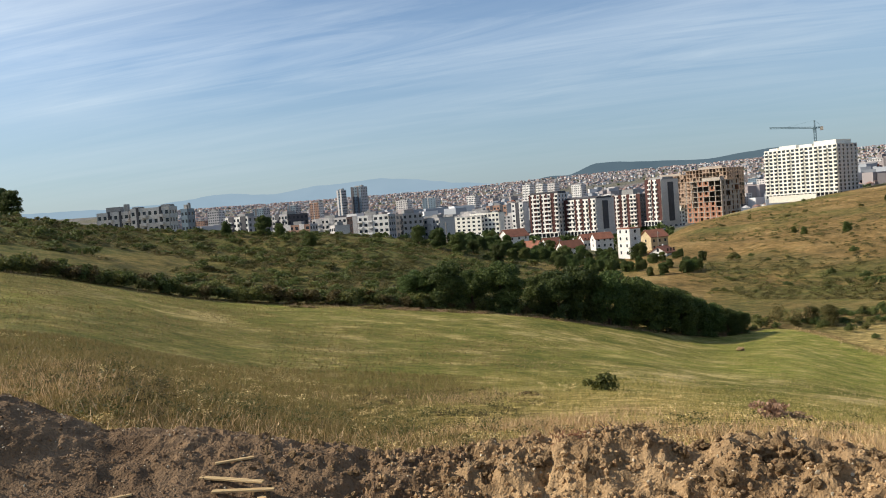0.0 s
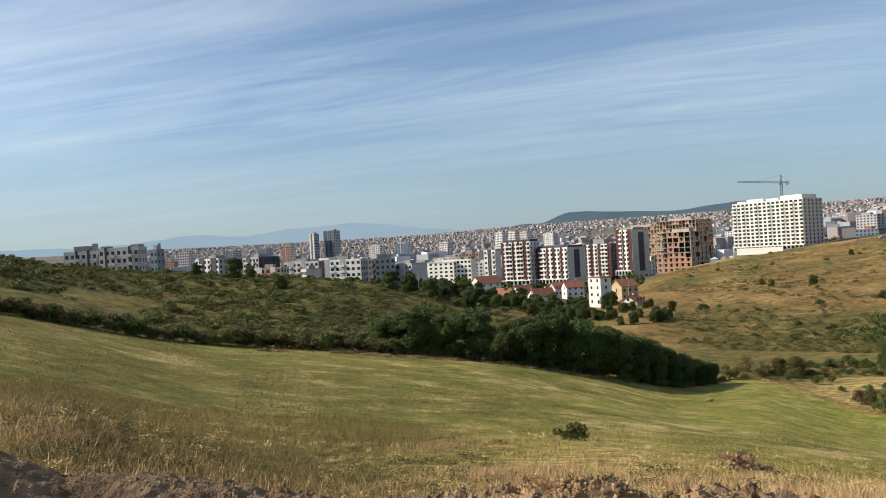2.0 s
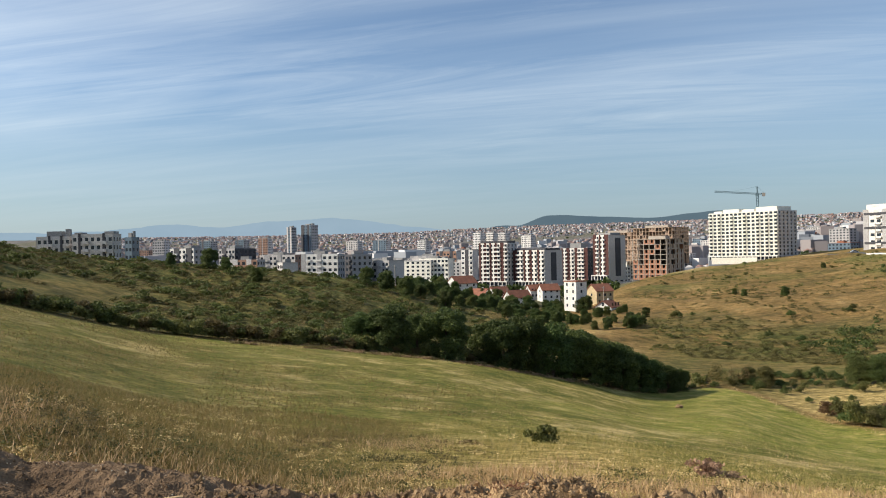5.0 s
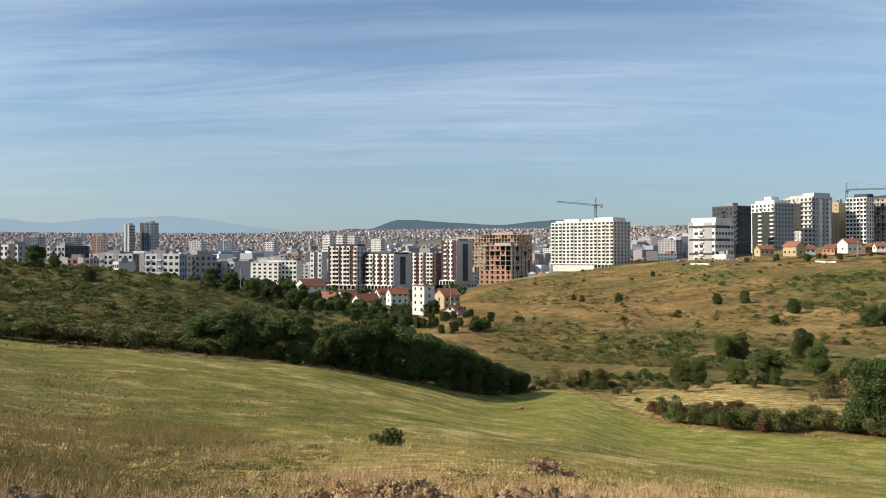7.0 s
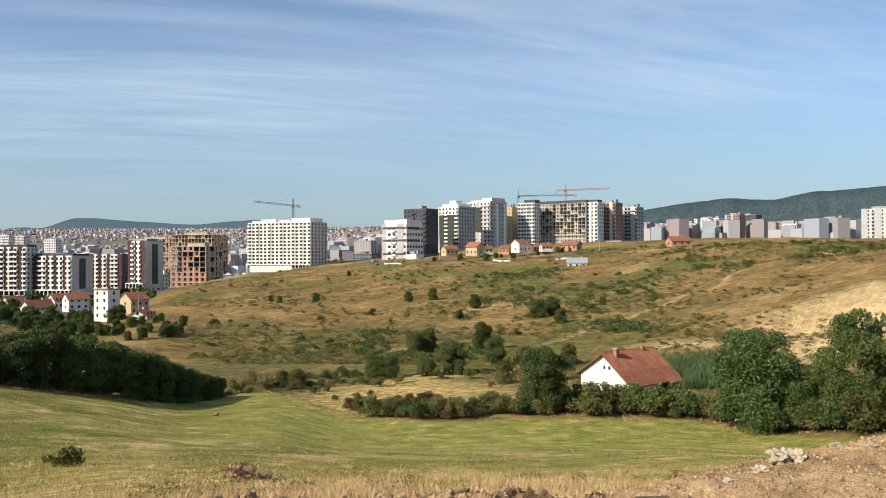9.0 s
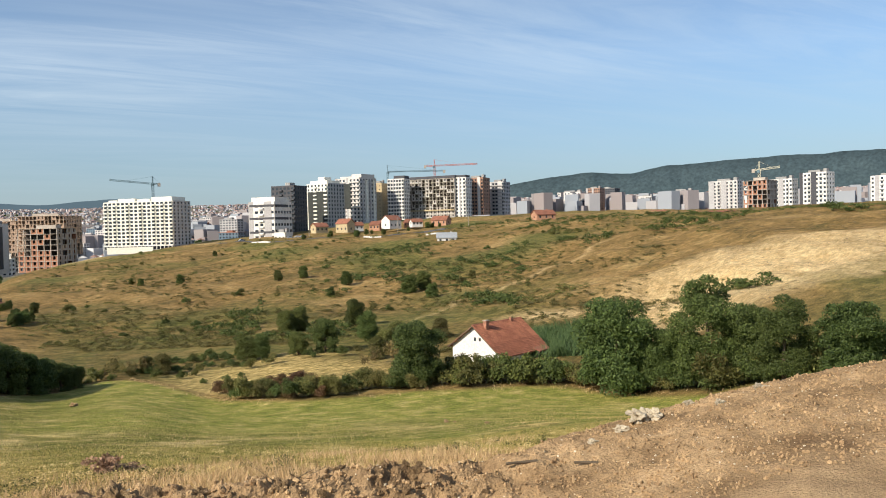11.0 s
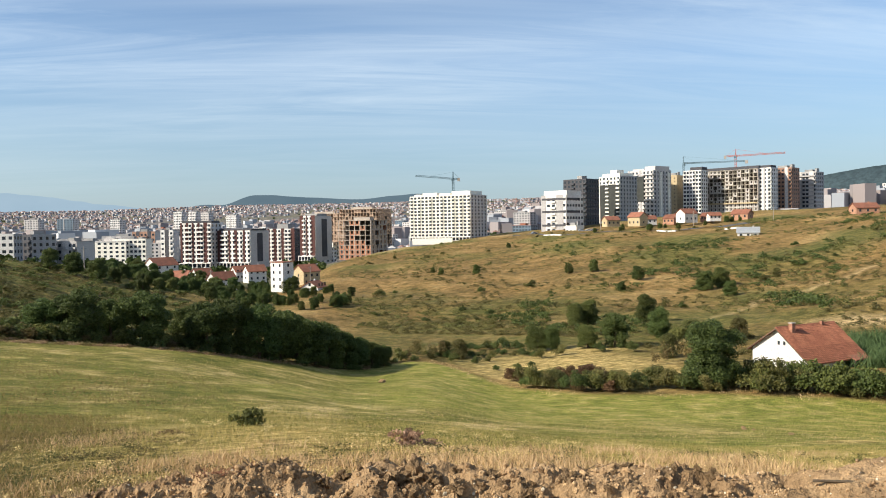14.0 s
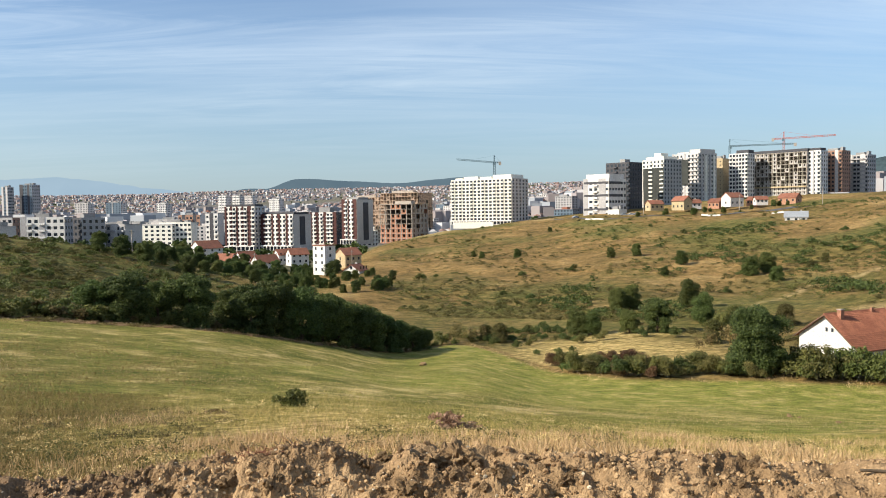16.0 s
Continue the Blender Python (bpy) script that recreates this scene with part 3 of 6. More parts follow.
def side_pose(side, w, dep, along, z, out=0.0):
    """A pose on a wall: side 0 is the front (x from -w to 0), side 1 the flank (y from 0 to dep)."""
    if side == 0:
        return pose(-w + along, -out, z)
    return pose(out, along, z, 0, 0, 90)


def facade(s, side, w, dep, z0, floors, fh, bays, ww, wh, sill, thick=0.28):
    """Piers and spandrels round real window openings, in the shape s. Returns the openings."""
    length = w if side == 0 else dep
    bay = length / bays
    holes = []

    def slab(a0, a1, h0, h1):
        if side == 0:
            s.box(-w + a0, 0, h0, -w + a1, thick, h1)
        else:
            s.box(-thick, a0, h0, 0, a1, h1)
    for f in range(floors):
        base = z0 + f * fh
        slab(0, length, base, base + sill)
        slab(0, length, base + sill + wh, base + fh)
        at = 0.0
        for k in range(bays):
            mid = (k + 0.5) * bay
            slab(at, mid - ww / 2, base + sill, base + sill + wh)
            at = mid + ww / 2
            holes.append((f, k, mid, base + sill))
        slab(at, length, base + sill, base + sill + wh)
    return holes


def block(name, label, bearing, dist, turn, w, dep, top, base, floors, mat, bays=(8, 4), win=(1.5, 1.45), group="apartment blocks",
          strips=(), strip_mat=None, balconies=(), flank=None, arcade=False, cap=None, roof_boxes=(), seed=1, sunk=3.0):
    """A finished apartment block whose nearest corner stands at the bearing and distance. Heights from the eye."""
    rnd = random.Random(seed)
    x, y = polar(bearing, dist)
    z = EYE + base - sunk
    if not strips and w > 10 and mat not in (DARKW, CREAM):
        a = rnd.randint(0, 1)
        strips = tuple((k + 0.02, k + rnd.choice((0.9, 1.4))) for k in range(a, bays[0] - 1, 3))
        strip_mat = rnd.choice((GREYW, DARKW, PALEG, GREYW) if mat is not GREYW else (PALEG, DARKW))
    if not balconies and w > 10 and dist < 900:
        balconies = tuple(range(2, bays[0], 3))
    if not roof_boxes:
        roof_boxes = ((0.25, 0.7, 0.25, 0.75, 2.0), (0.8, 0.92, 0.3, 0.6, 2.8))
    ob = thing(name, pose(x, y, z, 0, 0, -bearing - turn), label, "apartment building", group)
    h = top - base + sunk
    fh = (h - 0.6) / floors
    wh = min(win[1] * 1.12, fh * 0.62)
    sill = fh * 0.28
    s = Shape()
    s.box(-w + 0.26, 0.26, 0, -0.26, dep - 0.26, h - 0.5)
    s.box(-w, dep - 0.3, 0, 0, dep, h)
    s.box(-w, 0, 0, -w + 0.28, dep, h)
    s.box(-w, 0, h - 0.6, 0, 0.28, h)
    front = facade(s, 0, w, dep, 0, floors, fh, bays[0], min(win[0] * 1.15, w / bays[0] * 0.72), wh, sill)
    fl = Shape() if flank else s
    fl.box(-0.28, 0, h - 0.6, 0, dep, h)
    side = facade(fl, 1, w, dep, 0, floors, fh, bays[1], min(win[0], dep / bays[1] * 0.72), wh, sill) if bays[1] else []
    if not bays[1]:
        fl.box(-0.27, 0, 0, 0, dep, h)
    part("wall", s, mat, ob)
    # flank colour often carries the shade of that side
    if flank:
        part("flank_wall", fl, flank, ob, "end wall in its own colour, often darkened for shade")
    roof = Shape().box(-w + 0.3, 0.3, h - 0.5, -0.3, dep - 0.3, h - 0.15)
    for (a, b, c, d, hh) in roof_boxes:
        roof.box(-w * (1 - a), dep * c, h - 0.15, -w * (1 - b), dep * d, h + hh)
    part("roof", roof, cap or ROOFG, ob)
    for sd, holes, nb in ((0, front, bays[0]), (1, side, bays[1])):
        if dist > 900:
            break
        for f, k, mid, zz in holes:
            ww = min(win[0] * (1.15 if sd == 0 else 1.0), (w if sd == 0 else dep) / nb * 0.72)
            part("window", pane_mesh(ww, wh), GLASS, ob, at=side_pose(sd, w, dep, mid, zz, -0.12))
    if dist > 900:
        far = Shape()
        ww = min(win[0], w / bays[0] * 0.72)
        for f, k, mid, zz in front:
            far.box(-w + mid - ww / 2, 0.14, zz, -w + mid + ww / 2, 0.22, zz + wh)
        for f, k, mid, zz in side:
            far.box(-0.22, mid - 0.8, zz, -0.14, mid + 0.8, zz + wh)
        part("glazing", far, GLASS, ob, kind="stuff")
    bay = w / bays[0]
    for k0, k1 in strips:
        part("cladding_strip", Shape().box(-w + k0 * bay, -0.18, fh * (1 if arcade else 0), -w + k1 * bay, 0.02, h + 0.25), strip_mat, ob, "vertical cladding strip")
    if balconies:
        bm = Shape().box(-bay * 0.46, -1.2, -0.15, bay * 0.46, 0, 0.05).box(-bay * 0.46, -1.2, 0.05, bay * 0.46, -1.1, 0.95)
        bm.box(-bay * 0.46, -1.1, 0.05, -bay * 0.46 + 0.1, 0, 0.95).box(bay * 0.46 - 0.1, -1.1, 0.05, bay * 0.46, 0, 0.95)
        me = bm.mesh("balcony", mat)
        for f in range(1, floors):
            for k in balconies:
                part("balcony", me, mat, ob, at=pose(-w + (k + 0.5) * bay, 0, f * fh))
    if arcade:
        s = Shape().box(-w, -2.4, fh * 0.98, 0, 0, fh * 1.16)
        n = int(w / 3.2)
        for i in range(n + 1):
            xx = -w + 0.3 + (w - 0.6) * i / n
            s.box(xx - 0.25, -2.4, 0, xx + 0.25, -1.9, fh * 0.98)
        part("arcade", s, PLASTER, ob, "pale colonnade along the ground floor")
        # dark sheet added behind the columns in place of the recess's shade
        part("shop_front", Shape().box(-w + 0.4, -0.14, 0.3, -0.4, -0.03, fh * 0.93), GLASS, ob, "dark sheet standing for shade inside the arcade")
    return ob


def skeleton(name, label, bearing, dist, turn, w, dep, top, base, floors, bays, brick_floors=0, infill=0.35, mat=None, seed=3, sunk=2.0, scaffold=False, frame_mat=None):
    """A block under construction: bare slabs and columns with some block walls."""
    rnd = random.Random(seed)
    fm = frame_mat or CONCRETE
    x, y = polar(bearing, dist)
    ob = thing(name, pose(x, y, EYE + base - sunk, 0, 0, -bearing - turn), label, "unfinished building", "buildings under construction")
    h = top - base + sunk
    fh = h / floors
    core = Shape().box(-w * 0.75, dep * 0.45, 0, -w * 0.25, dep * 0.7, h + 2.2)
    part("stair_core", core, CONCRETE, ob)
    part("back_wall", Shape().box(-w + 0.3, dep - 0.6, 0, -0.3, dep - 0.3, h - 0.5), BRICK if brick_floors else CONCRETE, ob)
    slab = Shape().box(-w - 0.3, -0.3, 0, 0.3, dep + 0.2, 0.28).mesh("floor_slab", fm)
    for f in range(1, floors + 1):
        part("floor_slab", slab, CONCRETE, ob, at=pose(0, 0, f * fh - 0.28))
    # bare inner wall behind the bays; without frame_mat coloured dark for interior shade
    inner = Shape().box(-w + 0.4, dep * 0.38, 0, -0.4, dep * 0.40, h - 0.4)
    part("inner_wall", inner, DUSTY if frame_mat else INSIDE_SHADE, ob)
    col = Shape().box(-0.22, -0.22, 0, 0.22, 0.22, fh - 0.28).mesh("column", fm)
    nx, ny = bays
    for f in range(floors):
        for i in range(nx + 1):
            part("column", col, CONCRETE, ob, at=pose(-w + 0.25 + (w - 0.5) * i / nx, 0.25, f * fh))
        for j in range(1, ny + 1):
            part("column", col, CONCRETE, ob, at=pose(-0.25, 0.25 + (dep - 0.5) * j / ny, f * fh))
    bx, by = (w - 0.5) / nx, (dep - 0.5) / ny
    fill_x = Shape().box(-bx * 0.42, 0.1, 0, bx * 0.42, 0.35, 1.0).box(-bx * 0.42, 0.1, 1.0, -bx * 0.2, 0.35, fh - 0.28).box(bx * 0.2, 0.1, 1.0, bx * 0.42, 0.35, fh - 0.28)
    fill_y = Shape().box(-by * 0.44, 0.05, 0, by * 0.44, 0.3, 0.9).box(-by * 0.44, 0.05, 0.9, -by * 0.12, 0.3, fh - 0.28).box(by * 0.14, 0.05, 0.9, by * 0.44, 0.3, fh - 0.28)
    mx, my = fill_x.mesh("infill_wall", mat or BRICK), fill_y.mesh("infill_wall", mat or fm)
    for f in range(floors):
        for i in range(nx):
            if f < brick_floors or rnd.random() < infill:
                part("infill_wall", mx, BRICK, ob, at=pose(-w + 0.25 + bx * (i + 0.5), 0.05, f * fh))
        for j in range(ny):
            if rnd.random() < 0.8:
                part("infill_wall", my, CONCRETE, ob, at=pose(-0.05, 0.25 + by * (j + 0.5), f * fh, 0, 0, 90))
    if scaffold:
        for i in range(nx * 2 + 1):
            xx = -w + w * i / (nx * 2)
            part("scaffold_standard", Shape().beam((xx, -1.3, 0), (xx, -1.3, h), 0.06), STEEL_PALE, ob)
        for f in range(floors + 1):
            part("scaffold_ledger", Shape().beam((-w, -1.3, f * fh), (0, -1.3, f * fh), 0.05), STEEL_PALE, ob)
        part("attic", Shape().box(-w, 1.5, h, 0, dep - 1, h + 2.6), DARKW, ob, "dark set-back attic")
        part("hoarding", Shape().box(-w, -1.7, fh * 2.0, 0, -1.4, fh * 2.35), OCHRE, ob, "yellow safety fence")
    return ob


def tower_crane(name, label, bearing, dist, base, mast, jib, counter, turn, mat, rise=0.0):
    x, y = polar(bearing, dist)
    ob = thing(name, pose(x, y, EYE + base, 0, 0, -bearing + turn), label, "tower crane", "tower cranes")

    def lattice(a, b, r, step, rad):
        s = Shape()
        a, b = Vector(a), Vector(b)
        q = (b - a).to_track_quat("Z", "Y")
        n = max(2, int((b - a).length / step))
        cs = [q @ Vector((r * sx, r * sy, 0)) for sx, sy in ((1, 1), (-1, 1), (-1, -1), (1, -1))]
        for c in cs:
            s.beam(a + c, b + c, rad)
        for k in range(n):
            p0, p1 = a.lerp(b, k / n), a.lerp(b, (k + 1) / n)
            for i in range(4):
                s.beam(p0 + cs[i], p1 + cs[(i + 1) % 4], rad * 0.7)
        return s
    part("mast", lattice((0, 0, 0), (0, 0, mast), 0.8, 2.2, 0.22), mat, ob)
    part("jib", lattice((0, 0, mast), (-jib, 0, mast + rise), 0.55, 2.0, 0.17), mat, ob)
    part("counter_jib", lattice((0, 0, mast), (counter, 0, mast), 0.5, 2.0, 0.2), mat, ob)
    part("apex", lattice((0, 0, mast), (0, 0, mast + 6), 0.35, 1.5, 0.18), mat, ob)
    part("cab", Shape().box(-1.6, -1.8, mast - 2.2, 0.2, -0.8, mast - 0.2), STEEL, ob)
    part("counterweight", Shape().box(counter - 2.2, -0.9, mast - 2.2, counter, 0.9, mast + 0.6), CONCRETE, ob, "concrete counterweight block")
    ties = Shape().beam((0, 0, mast + 6), (-jib * 0.62, 0, mast + rise * 0.62 + 0.5), 0.07).beam((0, 0, mast + 6), (counter * 0.9, 0, mast + 0.5), 0.07)
    part("tie_bar", ties, mat, ob)
    return ob


# the white slab on the rise; its shaded end wall is coloured greyer
block("white_apartment_slab", "long cream-white apartment slab with rows of balconies", 25.37, 660, 30, 60, 27, 27.5, -7.3, 13, CREAM,
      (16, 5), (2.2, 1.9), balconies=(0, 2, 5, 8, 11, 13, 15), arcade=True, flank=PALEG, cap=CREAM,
      roof_boxes=((0.16, 0.4, 0.2, 0.8, 2.6), (0.44, 0.62, 0.2, 0.8, 2.0), (0.66, 0.95, 0.15, 0.9, 3.2), (0.02, 0.14, 0.2, 0.8, 1.6)))
# maroon and white estate
block("maroon_white_block", "apartment block striped in maroon and white over a pale arcade", 7.39, 590, 30, 24.4, 14, 6.6, -24, 10, BEIGE, (8, 3), (1.7, 1.6),
      strips=((0, 0.5), (1.5, 2.05), (3.0, 3.5), (4.5, 5.05), (6.0, 7.0)), strip_mat=MAROON, balconies=(1, 2, 4, 5, 7), arcade=True, flank=PALEG, cap=DARKW, roof_boxes=((0.02, 0.98, 0.1, 0.9, 1.6),), sunk=1)
block("maroon_white_block", "maroon and white apartment block with a blank grey end wall", 9.97, 575, 40, 29.6, 20, 0.8, -24, 8, BEIGE, (9, 0), (1.7, 1.6),
      strips=((0, 1.2), (3.0, 3.5), (4.6, 5.4), (7.0, 7.5)), strip_mat=MAROON, balconies=(1, 2, 4, 6, 8), arcade=True, flank=PALEG, cap=DARKW, roof_boxes=((0.02, 0.98, 0.1, 0.9, 1.3),), sunk=1)
block("maroon_white_block", "white apartment block with grey bays behind the estate", 12.97, 640, 30, 24.2, 12, 1.8, -21.5, 8, BEIGE, (8, 3), (1.7, 1.6),
      strips=((0, 0.6), (1.6, 2.6), (4.1, 5.0), (6.9, 8)), strip_mat=MAROON, balconies=(1, 3, 5, 6), flank=DARKW, roof_boxes=((0.3, 0.7, 0.2, 0.8, 4.0),), sunk=2)
block("maroon_white_block", "tall maroon and white block with a grey end wall", 14.41, 600, 45, 16, 17.2, 10.9, -21.4, 10, BEIGE, (5, 0), (1.7, 1.6),
      strips=((0, 1.1), (2.0, 2.4), (3.6, 4.9)), strip_mat=MAROON, balconies=(1, 3), flank=PALEG, arcade=True, roof_boxes=((0.1, 0.9, 0.2, 0.8, 1.6),), sunk=1)
for bb, dd, tt, a0, a1, z0, z1 in ((14.41, 600, 45, 6.5, 12, 3, 31), (9.97, 575, 40, 7, 13, 4, 24)):
    x, y = polar(bb, dd)
    parent = [o for o in scene.objects if o.name.startswith("maroon_white_block") and abs(o.matrix_basis.translation.x - x) < 0.01][0]
    part("dark_panel", Shape().box(0, a0, z0, 0.16, a1, z1), DARKW, parent, "dark vertical panel on the end wall")
# unfinished frames
skeleton("brick_frame_building", "unfinished building of orange block walls and concrete floors", 18.68, 700, 30, 44, 27, 18, -11, 10, (14, 7), 0, 0.42, seed=5, mat=DUSTY, frame_mat=FRAME)
skeleton("brick_frame_building", "rear wing of the unfinished orange block building", 16.2, 735, 30, 42, 16, 15, -11, 9, (12, 4), 0, 0.5, seed=15, mat=DUSTY, frame_mat=FRAME)
skeleton("concrete_frame_building", "bare concrete frame with brick lower floors", 18.28, 560, 35, 28, 20, 6.6, -19, 8, (6, 4), 3, 0.25, seed=8)
skeleton("concrete_frame_building", "concrete frame with pale infill walls below a crane", 65.67, 620, 30, 19, 13.2, 29.6, 1.0, 9, (5, 3), 3, 0.5, seed=13)
# dark group on the ridge
g = block("black_white_block", "stepped white apartment block with black bands", 32.07, 560, 35, 21.4, 20.6, 21.5, -6, 7, PLASTER, (5, 6), (2.4, 1.6),
          roof_boxes=((0.05, 0.95, 0.1, 0.95, 3.4),), cap=PLASTER)
for k, z in enumerate((9.0, 18.5, 27.2)):
    part("dark_band", Shape().box(-20.6, -0.2, z, -0.4, 0.05, z + 1.5), DARKW, g, "dark glazed band")
    part("dark_band", Shape().box(-0.05, 1.0, z, 0.2, 14.0, z + 1.5), DARKW, g, "dark glazed band")
block("pale_green_block", "low pale green block below the white one", 32.75, 545, 35, 9, 9, 0.5, -7.5, 2, CREAM, (3, 3), (1.2, 1.3))
block("dark_block", "anthracite apartment block with dark windows", 33.47, 600, 35, 20.7, 15.9, 34.7, 0, 11, DARKW, (6, 5), (1.6, 1.6), roof_boxes=((0.5, 0.7, 0.2, 0.6, 2.4),))
gi = block("grey_cream_block", "cream and grey block with dark netting on its shaded side", 35.76, 640, 40, 21.5, 20.5, 38.5, 4, 12, CREAM, (6, 6), (1.5, 1.6),
           flank=GREYW, roof_boxes=((0.1, 0.9, 0.1, 0.9, 2.2), (0.4, 0.7, 0.2, 0.6, 5.0)), cap=CREAM)
part("netting", Shape().box(-20.2, -0.5, 2, -0.5, -0.3, 31), NETTING, gi, "dark scaffold netting")
gj = block("grey_cream_block", "pale grey block with dark open floors behind netting", 38.0, 680, 40, 27, 22, 45, 6, 12, PALEG, (7, 6), (1.6, 1.7),
           flank=PALEG, strips=((0.0, 0.5), (3.2, 3.7)), strip_mat=GREYW, balconies=(1, 2, 4, 5, 6), cap=PALEG, roof_boxes=((0.1, 0.55, 0.15, 0.85, 1.6), (0.6, 1.0, 0.1, 0.9, 3.0)))
part("netting", Shape().box(-24, -1.5, 17, -9, -1.3, 37), NETTING, gj, "dark scaffold netting")
for k in range(4):
    part("flank_bay", Shape().box(0, 2.5 + k * 5.0, 3, 0.7, 4.6 + k * 5.0, 40), CREAM if k % 2 else GREYW, gj, "projecting bay of the end wall")
block("ochre_block", "narrow ochre wall of a block under repair", 39.55, 715, 25, 9, 12, 42, 8, 11, OCHRE, (2, 3), (0.8, 0.8), sunk=2)
block("white_frame_block", "white apartment wing with a dark set-back top floor", 41.12, 705, 25, 16, 12, 45, 12, 11, PLASTER, (6, 3), (1.9, 1.9), strips=((2, 2.3),), strip_mat=GREYW, balconies=(0, 3, 5), cap=DARKW, roof_boxes=((0.35, 1.0, 0.1, 0.9, 2.6),))
skeleton("concrete_frame_building", "long part-built frame between finished white wings", 44.67, 708, 25, 50, 12, 44.6, 12, 11, (14, 3), 2, 0.42, seed=21, scaffold=True, mat=PALEG)
block("white_frame_block", "white end wing of the half-finished block", 45.5, 706, 25, 11, 12, 45, 12, 11, PLASTER, (3, 3), (1.6, 1.7), strips=((1.2, 1.5),), strip_mat=GREYW, balconies=(2,), cap=DARKW, roof_boxes=((0.0, 0.9, 0.1, 0.9, 2.0),))
block("brown_block", "brown brick apartment block with pale window rows", 46.72, 720, 25, 18, 14, 45.2, 15, 10, BROWNW, (6, 4), (1.5, 1.5), strips=((1.05, 1.95), (4.05, 4.95)), strip_mat=PALEG)
block("grey_block", "grey-green apartment block at the end of the row", 48.15, 742, 25, 15, 14, 42.3, 15, 9, GREYW, (5, 4), (1.9, 1.6), balconies=(0, 1, 2, 3, 4))
# farther right
for nm, lb, b, d, w, dp, top, base, fl, m in (
        ("grey_block", "far grey apartment slab", 53.49, 1100, 36, 14, 46, 16, 9, PALEG), ("brown_block", "far brown unfinished block", 54.81, 1100, 21, 13, 50, 16, 10, BROWNW),
        ("white_block", "far white and grey apartment pair", 60.92, 1050, 32, 12, 41, 14, 8, PLASTER), ("grey_block", "grey stepped apartment block", 63.84, 800, 30, 12, 39, 12, 9, PALEG),
        ("white_block", "white apartment block on the ridge", 67.19, 750, 22, 9, 36, 10, 8, PLASTER), ("white_block", "tall white apartment block on the ridge", 69.2, 740, 24, 12, 40, 10, 9, PLASTER),
        ("white_block", "far white apartment block", 52.0, 1250, 22, 12, 44, 18, 7, PLASTER), ("white_block", "low white block far along the ridge", 56.3, 1150, 18, 10, 36, 16, 6, PLASTER),
        ("grey_block", "low grey block far along the ridge", 58.3, 1100, 20, 10, 37, 16, 6, PALEG), ("white_block", "white apartment block beyond the quarry", 73.5, 800, 30, 14, 38, 10, 8, PLASTER)):
    block(nm, lb, b, d, 30, w, dp, top, base, fl, m, (7, 3), (1.7, 1.6), seed=int(b * 10))
# left of the estate; some wall colours hold the shade of backlit faces
for nm, lb, b, d, t, w, dp, top, base, fl, m, fk in (
        ("white_block", "white block with its flank greyed for shade", -14.28, 520, 45, 20.5, 20, 6.1, -14, 7, PLASTER, GREYW), ("grey_block", "block with shade painted into grey front and dark flank", -11.61, 540, 50, 16, 18, 5.8, -15, 7, GREYW, DARKW),
        ("grey_block", "low block with a dark red top floor", -10.11, 480, 30, 18, 9, -1.5, -15, 5, BROWNW, GREYW), ("brown_block", "stepped cream and brown block", -7.54, 560, 30, 28, 12, 1.1, -18, 6, PALEG, BROWNW),
        ("grey_block", "narrow block with a plain pale wall", -8.4, 470, 60, 6, 10, -3.4, -16, 4, PALEG, PALEG), ("white_block", "modern white block with dark recessed balconies", -4.59, 500, 25, 25, 10, 1.0, -18, 6, PLASTER, GREYW),
        ("grey_block", "dark grey apartment block", -3.61, 515, 55, 11, 16, 0.4, -18, 6, DARKW, GREYW), ("grey_block", "grey block with a plain end wall", -1.01, 520, 45, 15, 14, -3.9, -20, 5, GREYW, PALEG),
        ("cream_block", "cream six-storey apartment block", 3.19, 640, 25, 26, 10, -4.0, -22, 6, CREAM, CREAM), ("white_block", "plain white block in the town", 4.94, 700, 30, 12, 9, 2.4, -20, 6, PLASTER, PALEG),
        ("brown_block", "brown block behind the plain white one", 3.77, 760, 30, 22, 9, 1.6, -22, 6, BROWNW, PALEG), ("grey_block", "long low pale office block", 3.0, 850, 25, 42, 14, -2.4, -25, 5, PALEG, PALEG),
        ("grey_block", "long low pale office block with a flat roof", -0.4, 800, 25, 40, 14, -6.0, -25, 5, PALEG, PALEG)):
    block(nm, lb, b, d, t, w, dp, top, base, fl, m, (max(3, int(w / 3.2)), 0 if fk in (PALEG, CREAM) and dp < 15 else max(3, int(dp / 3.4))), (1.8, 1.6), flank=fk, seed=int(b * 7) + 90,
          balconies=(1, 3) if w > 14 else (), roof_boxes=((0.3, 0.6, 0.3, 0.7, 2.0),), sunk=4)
block("patchwork_block", "white apartment block with scattered dark windows behind the scrub hill", -21.9, 340, 25, 13, 6, 9.4, -4, 5, PALEG, (6, 3), (1.1, 1.3), flank=PALEG, strips=((2.1, 2.5), (4.2, 4.6)), strip_mat=DARKW)
block("patchwork_block", "white apartment block with scattered dark windows and a brick core", -19.35, 330, 25, 16, 7, 10.0, -6, 6, PALEG, (7, 3), (1.1, 1.3), flank=PALEG, strips=((1.1, 1.5), (5.2, 5.6)), strip_mat=DARKW, roof_boxes=((0.75, 0.98, 0.2, 0.8, 0.9), (0.02, 0.2, 0.2, 0.8, 0.7)))
block("patchwork_block", "blue-grey block beside the white ones", -18.2, 400, 40, 4, 5, 10.4, -8, 6, BLUEGL, (2, 2), (1.0, 1.3))
